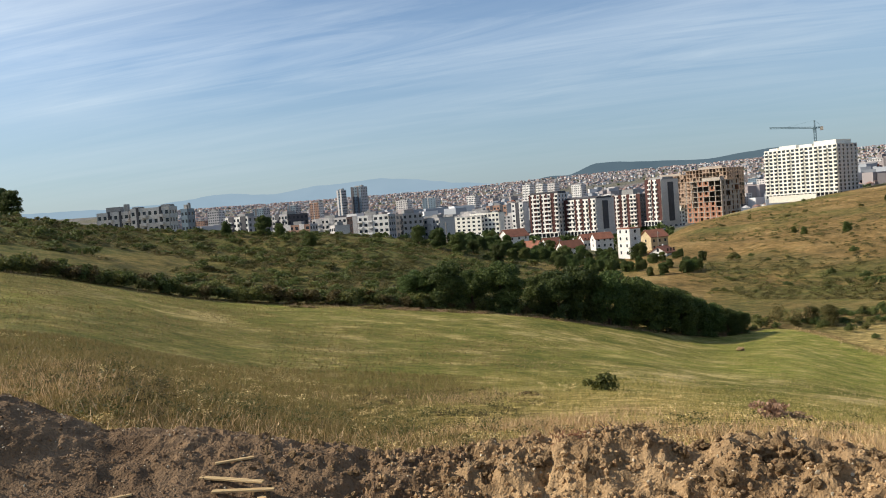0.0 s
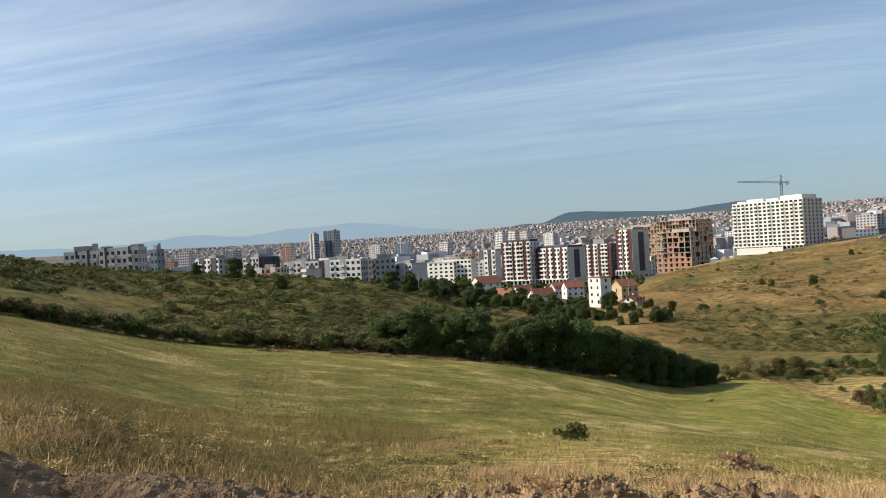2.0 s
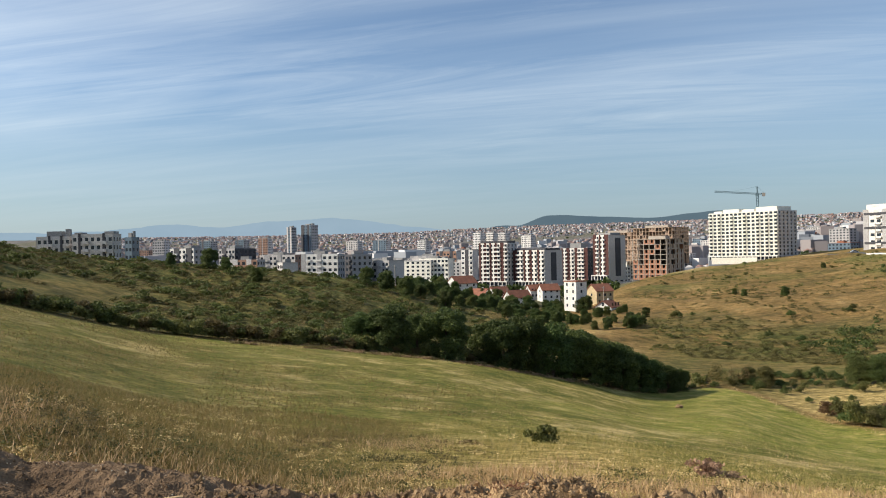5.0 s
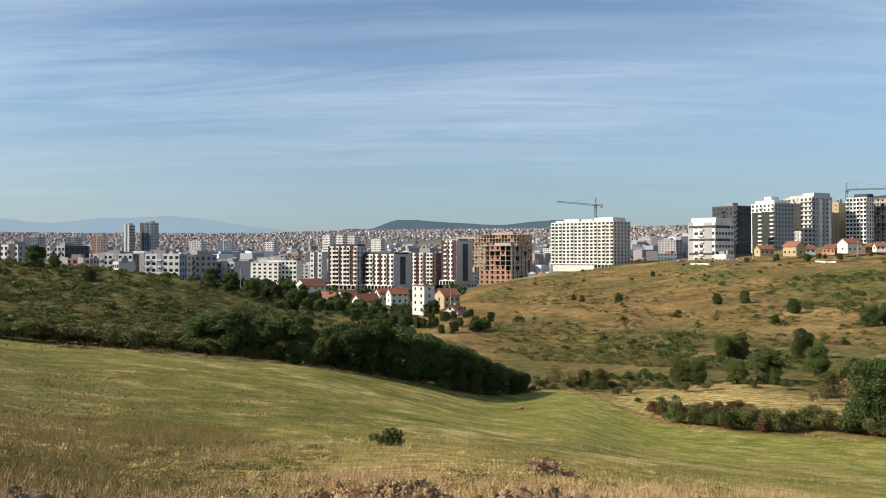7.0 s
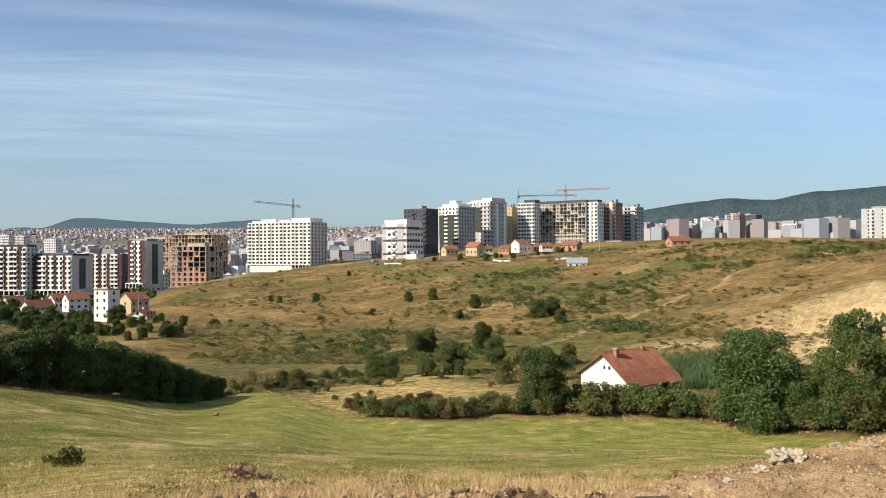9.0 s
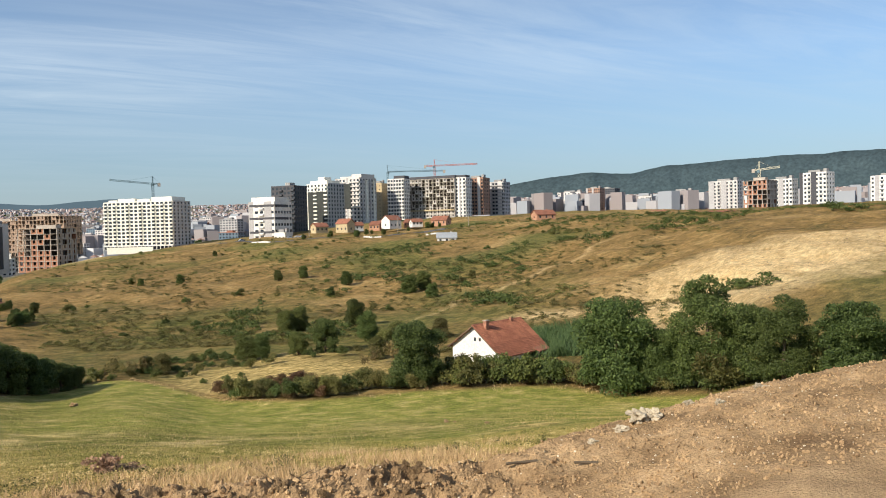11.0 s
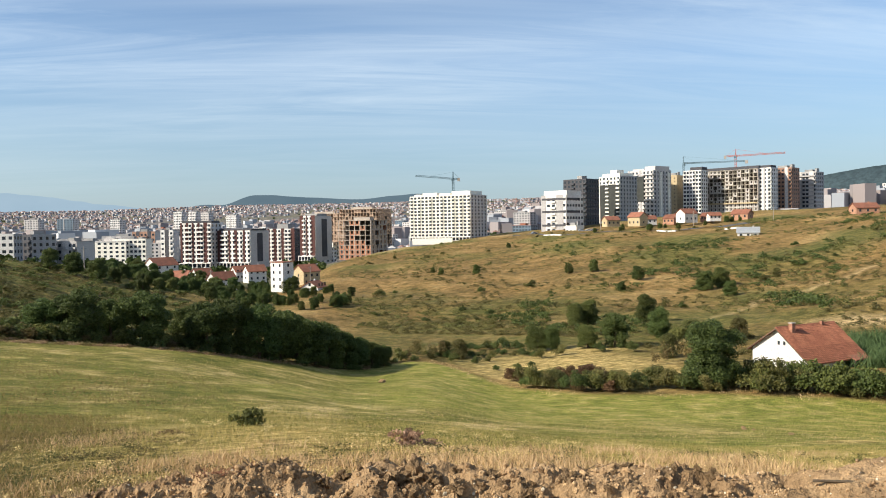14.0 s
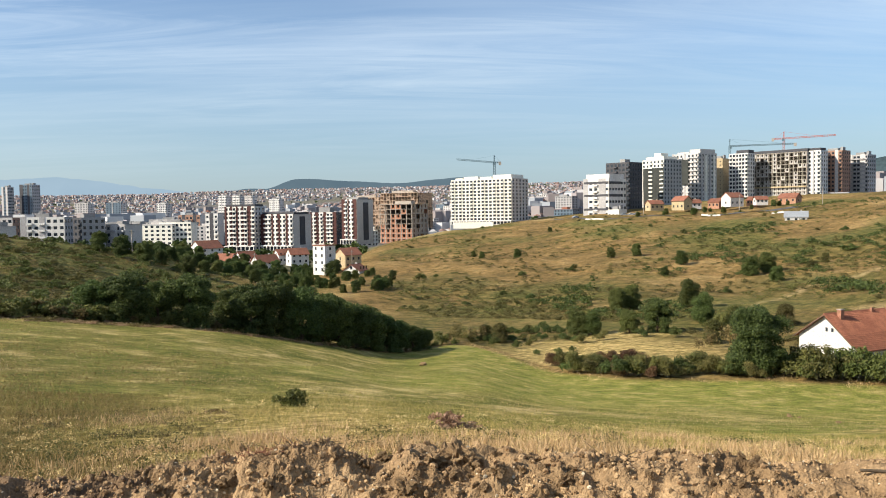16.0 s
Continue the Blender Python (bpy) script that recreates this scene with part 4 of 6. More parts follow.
for lb, b, d, w, dp, top, m in (("slim white tower block in the town", 5.5, 1400, 16, 14, 34, PLASTER), ("white tower block in the town", 6.4, 1420, 15, 14, 34, PLASTER), ("pale tower block in the town", 7.25, 1450, 17, 14, 34, PALEG),
                                ("white tower block behind the estate", 9.05, 1380, 20, 14, 27, PLASTER), ("pale tower block in the town", -3.2, 1300, 22, 14, 22, PALEG), ("grey tower block in the town", -16.2, 1150, 18, 14, 24, GREYW),
                                ("grey-blue office block in the town", -1.2, 1500, 30, 16, 26, BLUEGL), ("brown tower block in the town", -9.4, 1350, 18, 14, 30, BROWNW), ("white tower block in the town", 1.6, 1250, 16, 14, 20, PLASTER)):
    block("tower_block", lb, b, d, 35, w, dp, top, -24, 14, m, (5, 4), (1.8, 1.6), flank=PALEG, strips=((2.0, 2.3),), strip_mat=GREYW, group="tower blocks", seed=int(b * 10) + 300)
# far towers
for lb, b, d, w, dp, top in (("slim dark glass tower in the town centre", -7.72, 1500, 13, 12, 53), ("broad curved glass tower in the town centre", -6.39, 1500, 25, 18, 57), ("dark tower in the town centre", -11.0, 1650, 22, 16, 34), ("dark flat-topped tower in the town centre", -13.2, 1500, 26, 18, 30)):
    block("glass_tower", lb, b, d, 42, w, dp, top, -26, 16, BLUEGL, (5, 4), (2.2, 2.0), flank=GREYW, group="glass towers", seed=int(top))

tower_crane("tower_crane", "grey-blue tower crane behind the white slab", 24.15, 705, -7, 50, 33, 6, 8, STEEL, rise=3)
tower_crane("tower_crane", "blue-green tower crane among the dark blocks", 39.98, 760, 6, 49, 17, -52, 180, STEEL, rise=0)
tower_crane("tower_crane", "red tower crane over the unfinished block", 43.3, 790, 8, 54, -42, -8, 0, STEEL_RED, rise=1)
tower_crane("tower_crane", "pale tower crane beside the ridge frame", 65.2, 640, 1, 37, -14, -3, 0, STEEL_PALE, rise=1.5)


# ---------------------------------------------------------------- houses
def house(name, label, bearing, dist, turn, w, dep, eave, rise, mat, base=None, roof_mat=None, windows=3, category="house", storeys=2, flat=False):
    """A small house with a pitched roof, ridge along x; the middle of its front stands at the bearing and distance."""
    x, y = polar(bearing, dist)
    z = (EYE + base) if base is not None else ground_at(bearing, dist)
    ob = thing(name, pose(x, y, z - 0.8, 0, 0, -bearing + turn), label, category, "houses")
    e = eave + 0.8
    s = Shape().box(-w / 2, 0, 0, w / 2, dep, e)
    if not flat:
        s.add([(-w / 2, 0, e), (-w / 2, dep, e), (-w / 2, dep / 2, e + rise), (w / 2, 0, e), (w / 2, dep, e), (w / 2, dep / 2, e + rise)],
              [(0, 2, 1), (3, 4, 5), (0, 3, 5, 2), (1, 2, 5, 4)])
    part("wall", s, mat, ob)
    r = Shape()
    o, k = 0.45, rise / (dep / 2)
    if flat:
        r.box(-w / 2 - 0.2, -0.2, e, w / 2 + 0.2, dep + 0.2, e + 0.3)
    else:
        for sy in (0, 1):
            y0, y1 = (-o, dep / 2) if sy == 0 else (dep + o, dep / 2)
            z0, z1 = e - o * k, e + rise
            r.add([(-w / 2 - o, y0, z0 + 0.05), (w / 2 + o, y0, z0 + 0.05), (w / 2 + o, y1, z1 + 0.05), (-w / 2 - o, y1, z1 + 0.05),
                   (-w / 2 - o, y0, z0 + 0.27), (w / 2 + o, y0, z0 + 0.27), (w / 2 + o, y1, z1 + 0.27), (-w / 2 - o, y1, z1 + 0.27)],
                  [(3, 2, 1, 0), (4, 5, 6, 7), (0, 1, 5, 4), (1, 2, 6, 5), (2, 3, 7, 6), (3, 0, 4, 7)])
    part("roof", r, roof_mat or ROOFT, ob)
    if not flat:
        part("chimney", Shape().box(w * 0.2, dep * 0.55, e + rise * 0.5, w * 0.2 + 0.5, dep * 0.55 + 0.5, e + rise + 0.8), mat, ob)
    for f in range(storeys):
        for i in range(windows):
            part("window", pane_mesh(0.95, 1.2), GLASS, ob, at=pose(-w / 2 + w * (i + 0.5) / windows, -0.06, e - eave + 0.9 + f * 2.8))
        part("window", pane_mesh(0.95, 1.2), GLASS, ob, at=pose(-w / 2 - 0.06, dep * 0.5, e - eave + 0.9 + f * 2.8, 0, 0, -90))
        part("window", pane_mesh(0.95, 1.2), GLASS, ob, at=pose(w / 2 + 0.06, dep * 0.5, e - eave + 0.9 + f * 2.8, 0, 0, 90))
    return ob


for lb, b, d, t, w, dp, ev, rs, m, base in (
        ("white house with a large red tiled roof", 4.5, 430, 35, 13, 10, 5.4, 3.6, PLASTER, -21.6), ("white house with a red tiled roof in the hollow", 5.0, 400, -30, 10, 8, 4.6, 3.4, PLASTER, -26.2),
        ("red-roofed terrace house in a stepped row", 7.0, 400, 30, 8.5, 8, 4.0, 3.2, PLASTER, -24.6), ("red-roofed terrace house at the end of the row", 8.3, 390, 30, 11, 8, 4.6, 3.2, PLASTER, -26.6),
        ("pale house with a dull red roof", 9.35, 410, 25, 6, 7, 4.0, 2.6, PLASTER, -23.7), ("pale house beside the estate", 10.4, 400, 20, 9, 8, 4.8, 2.8, PLASTER, -24),
        ("orange house with balconies and a red roof", 14.1, 360, 35, 8.6, 8, 6.0, 2.8, OCHRE, -23.9), ("small white gabled house under the slope", 14.8, 310, 60, 6.5, 7, 3.2, 2.2, PLASTER, -24.7)):
    house("house", lb, b, d, t, w, dp, ev, rs, m, base)
house("tower_house", "narrow white four-storey house with a flat roof", 11.7, 330, -50, 7.5, 5.5, 11.0, 0, PLASTER, -23.6, windows=2, storeys=4, flat=True)
house("tower_house", "lower white wing of the narrow house", 12.5, 333, 40, 5.5, 5, 7.4, 0, PLASTER, -23.2, windows=2, storeys=2, flat=True)
for lb, b, d, t, w, dp, ev, rs, m, base in (
        ("ochre house on the ridge road", 35.3, 480, 30, 9.5, 7, 3.6, 2.4, OCHRE, 0.2), ("yellow two-storey house with a red roof", 36.65, 480, -40, 10, 8, 5.4, 3.0, OCHRE, 0.2),
        ("low house with a red roof", 37.75, 490, 20, 9, 7, 3.2, 2.2, PLASTER, 0.8), ("orange house with a red roof", 38.95, 490, -35, 8.4, 7, 3.4, 2.4, ORANGE, 0.8),
        ("white gabled house with a brown roof", 40.45, 480, 45, 11, 8, 5.2, 3.0, PLASTER, 1.8), ("small orange house with a red roof", 41.35, 490, -30, 7.2, 6, 3.0, 2.2, ORANGE, 2.0),
        ("small white house with a red roof", 42.0, 482, 20, 7.4, 6, 2.8, 2.0, PLASTER, 2.4), ("orange bungalow with a red roof", 43.5, 480, -25, 11, 8, 3.4, 2.6, ORANGE, 2.6),
        ("house with a red roof behind the ridge", 51.1, 430, 25, 12, 9, 3.2, 2.6, ORANGE, 3.8), ("red roof showing over the ridge", 58.8, 400, 0, 8, 7, 2.0, 1.6, ORANGE, 3.2),
        ("low house with a long red roof", 60.9, 385, 0, 10, 7, 1.8, 1.5, ORANGE, 2.4), ("long low barn with a red roof", 62.7, 380, 0, 14, 8, 1.8, 1.6, ORANGE, 2.2)):
    house("house", lb, b, d, t, w * 0.88, dp * 0.88, ev * 0.86, rs * 0.85, m, base, storeys=1)
house("gate_house", "small white pavilion with a grey hipped roof", 44.05, 380, 0, 9, 7, 2.6, 2.2, PLASTER, -6.6, SHEET, storeys=1)
house("shed", "grey sheet-metal shed on the ridge", 64.1, 330, 10, 8.2, 6, 2.8, 0.8, SHEET, -2.0, SHEET, 2, "shed", 1)


def farmhouse():
    """The white house in the hollow: long tiled roof, gable turned to the sun."""
    x, y = polar(47.65, 128)
    ob = thing("farmhouse", pose(x, y, EYE - 22.8, 0, 0, -47.45 - 38), "white rendered house with a long red clay tile roof among hedges", "house", "houses")
    # gable lies in the plane y = 0, from x = -9.4 to 0; the ridge runs back along y
    w, dep, apex, lo_l, lo_r = 10.0, 12.2, 6.9, 3.6, 2.7
    px = -w * 0.52
    s = Shape().add([(-w, 0, -1), (0, 0, -1), (0, 0, lo_r), (px, 0, apex), (-w, 0, lo_l), (-w, dep, -1), (0, dep, -1), (0, dep, lo_r), (px, dep, apex), (-w, dep, lo_l)],
                    [(0, 1, 2, 3, 4), (9, 8, 7, 6, 5), (0, 5, 6, 1), (1, 6, 7, 2), (4, 9, 5, 0), (2, 7, 8, 3), (3, 8, 9, 4)])
    part("wall", s, PLASTER, ob)
    o, t = 0.6, 0.16
    slopes = []
    for xe, ze, nm in ((0, lo_r, "right"), (-w, lo_l, "left")):
        k = (apex - ze) / (px - xe)
        xo = xe + (0.7 if xe == 0 else -0.7)
        zo = ze + (xo - xe) * k
        r = Shape().add([(xo, -o, zo + 0.03), (xo, dep + o, zo + 0.03), (px, dep + o, apex + 0.03), (px, -o, apex + 0.03),
                         (xo, -o, zo + t), (xo, dep + o, zo + t), (px, dep + o, apex + t), (px, -o, apex + t)],
                        [(0, 1, 2, 3), (7, 6, 5, 4), (4, 5, 1, 0), (5, 6, 2, 1), (6, 7, 3, 2), (7, 4, 0, 3)])
        rf = part("roof", r, TILE, ob)
        slopes.append((rf, Vector((xo, 0, zo + t)), Vector((px, 0, apex + t))))
    # rows of clay tiles on the visible slope, each row a stepped ribbed strip
    rf, a, b = slopes[0]
    rows, cols = 22, 34
    up = (b - a) / rows
    nrm = Vector((up.z, 0, -up.x)).normalized()
    if nrm.z < 0:
        nrm = -nrm
    width = (dep + 2 * o) / cols
    tile = Shape()
    for i in range(5):
        f = i / 4
        h = math.sin(f * math.pi) * 0.07
        for along, lift in ((0, 0.09), (1.06, 0.012)):
            p = up * along + nrm * (h + lift)
            tile.v.append((p.x, f * width * 0.97, p.z))
    tile.f = [(2 * i, 2 * i + 2, 2 * i + 3, 2 * i + 1) for i in range(4)] + [(8, 6, 4, 2, 0)]
    me = tile.mesh("roof_tile", TILE)
    joined = Shape()
    for r in range(rows):
        for c in range(cols):
            p = a + up * r
            at = (p.x, -o + c * width, p.z)
            if r < 9:
                part("roof_tile", me, TILE, rf, at=pose(*at))
            else:
                joined.add([(q[0] + at[0], q[1] + at[1], q[2] + at[2]) for q in tile.v], tile.f)
    part("upper_roof_tiles", joined, TILE, rf, kind="stuff")
    ridge_caps = Shape()
    for c in range(30):
        yy = -o + c * (dep + 2 * o) / 30
        ridge_caps.beam((px, yy, apex + 0.17), (px, yy + 0.43, apex + 0.20), 0.15, 6)
    part("ridge_caps", ridge_caps, ROOFT, ob)
    ch = part("chimney", Shape().box(px + 0.55, 1.6, apex - 1.2, px + 1.2, 2.3, apex + 0.75), BRICK, ob, "short brick chimney")
    part("cap", Shape().box(px + 0.47, 1.52, apex + 0.72, px + 1.28, 2.38, apex + 0.86), CONCRETE, ch)
    part("chimney", Shape().box(px + 0.1, 9.2, apex - 0.3, px + 0.5, 9.6, apex + 0.55), BRICK, ob, "small far chimney")
    for dx in (0.1, 1.1):
        wn = part("window", Shape().box(px + dx - 0.2, -0.05, 4.5, px + dx + 0.2, 0.04, 5.1), GLASS, ob)
        part("frame", Shape().box(px + dx - 0.27, -0.03, 4.42, px + dx - 0.2, 0.03, 5.18).box(px + dx + 0.2, -0.03, 4.42, px + dx + 0.27, 0.03, 5.18), PLASTER, wn)
    # lean-to porch at the back corner, its shade painted as a dark solid box
    part("porch", Shape().box(0, 8.8, -1, 1.4, 11.9, 2.1), INSIDE_SHADE, ob, "solid porch box coloured dark for shade")
    part("porch_roof", Shape().add([(0, 8.4, 2.75), (1.7, 8.4, 2.2), (1.7, 12.1, 2.2), (0, 12.1, 2.75), (0, 8.4, 2.9), (1.7, 8.4, 2.35), (1.7, 12.1, 2.35), (0, 12.1, 2.9)],
                                   [(3, 2, 1, 0), (4, 5, 6, 7), (0, 1, 5, 4), (1, 2, 6, 5), (2, 3, 7, 6), (3, 0, 4, 7)]), ROOFT, ob)
    part("fascia", Shape().beam((px, -o, apex), (-w - 0.7, -o, lo_l - 0.45), 0.09).beam((px, -o, apex), (0.7, -o, lo_r - 0.55), 0.09), BARK, ob, "dark timber verge board")


farmhouse()


# ---------------------------------------------------------------- trees and bushes
rs = np.random.RandomState(11)


def leaf_cloud(lobes, per, size, flat=0.55, seed=0, squash=1.0):
    """Small bent leaf clumps scattered over the skins of a set of lobes (x, y, z, radius)."""
    r = np.random.RandomState(seed)
    out = []
    for lx, ly, lz, lr in lobes:
        n = max(8, int(per * lr * lr))
        d = r.normal(size=(n, 3))
        d /= np.linalg.norm(d, axis=1)[:, None]
        d[:, 2] = np.where(d[:, 2] < -0.35, -d[:, 2], d[:, 2])
        rad = lr * (0.45 + 0.72 * r.rand(n) ** 0.7)
        c = np.array([lx, ly, lz]) + d * rad[:, None] * np.array([1, 1, squash])
        nrm = d + r.normal(size=(n, 3)) * 1.0
        nrm /= np.linalg.norm(nrm, axis=1)[:, None]
        ref = r.normal(size=(n, 3))
        u = np.cross(nrm, ref)
        u /= np.linalg.norm(u, axis=1)[:, None] + 1e-9
        w = np.cross(nrm, u)
        s = size * (0.55 + 0.9 * r.rand(n))[:, None]
        q = np.stack([c - u * s - w * s * flat, c + u * s * 0.8 - w * s * flat - nrm * s * 0.3, c + u * s * 1.1 + w * s * flat, c - u * s * 0.7 + w * s * flat - nrm * s * 0.35], 1)
        out.append(q)
    return np.concatenate(out)


def quads_mesh(name, quads, mat):
    n, k = quads.shape[0], quads.shape[1]
    me = bpy.data.meshes.new(name)
    me.vertices.add(n * k)
    me.vertices.foreach_set("co", quads.reshape(-1).astype(np.float32))
    me.loops.add(n * k)
    me.loops.foreach_set("vertex_index", np.arange(n * k, dtype=np.int32))
    me.polygons.add(n)
    me.polygons.foreach_set("loop_start", np.arange(0, n * k, k, dtype=np.int32))
    me.materials.append(mat)
    me.update(calc_edges=True)
    return me


def crown_lobes(h, width, seed, low=0.06):
    r = random.Random(seed)
    lobes = [(0, 0, h * 0.60, width * 0.30)]
    for i in range(44):
        a, f = r.uniform(0, math.tau), r.uniform(low, 0.9) if i > 9 else r.uniform(low, 0.4)
        reach = width * 0.5 * math.sin(math.pi * min(0.96, max(0.30, (f - low * 0.55) / (1.02 - low * 0.55)))) ** 0.7
        q = reach * r.uniform(0.45, 0.85)
        lobes.append((math.cos(a) * q, math.sin(a) * q, h * f, width * r.uniform(0.12, 0.21)))
    lobes.append((r.uniform(-0.3, 0.3), r.uniform(-0.3, 0.3), h * 0.9, width * 0.14))
    return lobes


def trunk_shape(h, width, lobes, seed):
    s = Shape()
    r = random.Random(seed + 50)
    p, rad = Vector((0, 0, -0.4)), h * 0.022 + 0.05
    for i in range(4):
        q = Vector((r.uniform(-0.12, 0.12) * i, r.uniform(-0.12, 0.12) * i, h * 0.19 * (i + 1)))
        s.beam(p, q, rad * (1 - i * 0.2), 6)
        p = q
    for lx, ly, lz, lr in lobes[1:10]:
        s.beam((0, 0, max(0.6, lz * 0.55)), (lx * 0.9, ly * 0.9, lz), rad * 0.35, 4)
    return s


def make_tree(label, h, width, mat, seed, per=120, size=0.24, m=None):
    ob = thing("tree", m or pose(0, 0, 0), label, "tree", "trees")
    lobes = crown_lobes(h, width, seed)
    part("trunk", trunk_shape(h, width, lobes, seed), BARK, ob)
    part("crown", quads_mesh("crown", leaf_cloud(lobes, per, size, seed=seed), mat), mat, ob)
    return ob


def bush_quads(h, width, seed, per=90, size=0.2):
    r = random.Random(seed)
    lobes = []
    for i in range(11):
        a, q = r.uniform(0, math.tau), width * 0.38 * r.uniform(0.2, 1.0)
        lobes.append((math.cos(a) * q, math.sin(a) * q, h * r.uniform(0.2, 0.68), width * r.uniform(0.10, 0.24)))
    q = leaf_cloud(lobes, per, size, seed=seed, squash=min(1.2, h / width * 1.25))
    q[..., 2] = np.maximum(q[..., 2], -0.15)
    return q


# the dark trees at the foot of the meadow, and others that stand out
TREES = [make_tree("dense dark green deciduous tree at the field edge", 7.0, 5.6, LEAF_DARK, 1, 620, 0.088), make_tree("rounded green deciduous tree on the slope", 6.0, 5.2, LEAF, 2, 600, 0.085),
         make_tree("broad dark green walnut tree with drooping boughs", 9.0, 7.4, LEAF_DARK, 8, 640, 0.092), make_tree("tall loose green tree with open boughs", 13.0, 8.6, LEAF, 14, 460, 0.095),
         make_tree("pale green thin-leaved tree", 5.0, 4.4, LEAF_LIGHT, 5, 260, 0.09)]


def plant(kind, bearing, dist, scale, turn, label="", wide=1.0):
    x, y = polar(bearing, dist)
    m = pose(x, y, ground_at(bearing, dist) - 0.1, 0, 0, turn)
    o = copy_thing(TREES[kind], m)
    o.scale = (scale * wide, scale * wide, scale)
    if label:
        o["label"] = label
    return o


spots = random.Random(5)
ROW = [(-1.0, 105, 0.9), (-3.0, 106, 0.7), (2.9, 107, 0.98), (5.6, 112, 0.8), (7.0, 108, 0.95), (8.4, 110, 1.08), (10.4, 111, 1.06), (11.8, 114, 1.0), (13.0, 115, 0.98), (14.2, 117, 0.92),
       (15.2, 119, 0.86), (16.2, 121, 0.8), (17.2, 123, 0.7), (18.2, 126, 0.58), (19.0, 128, 0.5), (12.3, 124, 1.0), (14.8, 128, 0.9)]
for b, d, s in ROW:
    plant(0, b, d, s, spots.uniform(0, 360), wide=spots.uniform(0.95, 1.2))
# belt of trees behind, in the hollow
for k in range(74):
    f = k / 73
    plant(spots.choice((0, 0, 1)), mix(0.2, 17, f) + spots.uniform(-0.6, 0.6), mix(225, 290, spots.random()) + f * 12, mix(0.75, 0.48, f) * spots.uniform(0.75, 1.1), spots.uniform(0, 360), "dark tree in the wooded hollow")
for b, d, s, k in ((-2.6, 238, 0.8, 0), (-1.2, 236, 0.9, 0), (0.2, 232, 0.9, 0), (-13.3, 232, 0.85, 0), (-12.2, 226, 0.6, 1), (-28.7, 203, 0.85, 0), (-29.6, 206, 0.95, 0), (-10.2, 205, 0.6, 1), (-15.8, 228, 0.6, 1)):
    plant(k, b, d, s, spots.uniform(0, 360), "dark tree on the scrub hill")
for k in range(14):
    plant(1, spots.uniform(33.8, 44.5), spots.uniform(462, 476), spots.uniform(0.35, 0.6), spots.uniform(0, 360), "garden tree beside the ridge houses")
for k in range(52):
    plant(spots.choice((0, 1)), spots.uniform(2.5, 13.4), spots.uniform(300, 440), spots.uniform(0.55, 0.95), spots.uniform(0, 360), "garden tree among the houses")
# slope on the right
for b, d, s, k in ((25.7, 330, 0.62, 1), (23.2, 330, 0.5, 1), (22.6, 350, 0.45, 1), (28.0, 470, 0.5, 1), (29.9, 150, 0.75, 1), (30.9, 150, 0.72, 1), (33.4, 150, 0.7, 1), (35.3, 152, 0.9, 0), (38.3, 165, 0.95, 1),
                   (32.6, 185, 0.85, 1), (33.5, 188, 0.9, 1), (32.2, 300, 0.62, 1), (33.9, 300, 0.75, 1), (36.9, 270, 0.75, 1), (35.8, 255, 0.5, 1), (41.3, 250, 0.95, 1), (42.3, 255, 0.95, 1),
                   (42.9, 235, 0.7, 1), (45.8, 260, 0.6, 4), (39.5, 148, 0.85, 4), (38.9, 140, 0.8, 4), (24.4, 142, 0.7, 4), (23.3, 144, 0.6, 4), (47.0, 150, 0.9, 4), (43.5, 160, 0.8, 4)):
    plant(k, b, d, s, spots.uniform(0, 360))
plant(2, 41.75, 113, 0.98, 20, wide=1.08)
plant(2, 55.7, 106, 1.34, 80, wide=1.0)
plant(3, 61.9, 104, 1.06, 40, wide=0.95)
plant(3, 66.5, 98, 0.8, 200)
plant(2, 58.8, 106, 0.85, 140)
plant(2, 70.5, 96, 0.95, 250)
plant(3, 75.5, 98, 0.9, 310)
for o, (b, d) in zip(TREES, ((0.9, 110), (37.4, 190), (64.5, 104), (79.0, 100), (40.5, 152))):
    x, y = polar(b, d)
    o.matrix_basis = pose(x, y, ground_at(b, d) - 0.1, 0, 0, 33)
TREES[0].scale = (0.8,) * 3
TREES[3].scale = (0.8,) * 3

BUSH = [quads_mesh("bush", bush_quads(2.4, 3.0, 31 + i, 640, 0.068), m) for i, m in enumerate((LEAF, LEAF_LIGHT, LEAF_DARK))]
BUSH_RUST = quads_mesh("bush", bush_quads(2.2, 2.8, 41, 600, 0.065), LEAF_RUST)
BUSH_GREY = quads_mesh("bush", bush_quads(2.2, 2.6, 43, 300, 0.06), LEAF_OLIVE)


def bush(me, bearing, dist, scale, label, group="hedge bushes", tall=1.0):
    x, y = polar(bearing, dist)
    ob = new("bush", me)
    ob.matrix_basis = pose(x, y, ground_at(bearing, dist) - 0.12, 0, 0, spots.uniform(0, 360)) @ Matrix.Diagonal((scale, scale, scale * tall, 1))
    return tagged(ob, label, "bush", group)


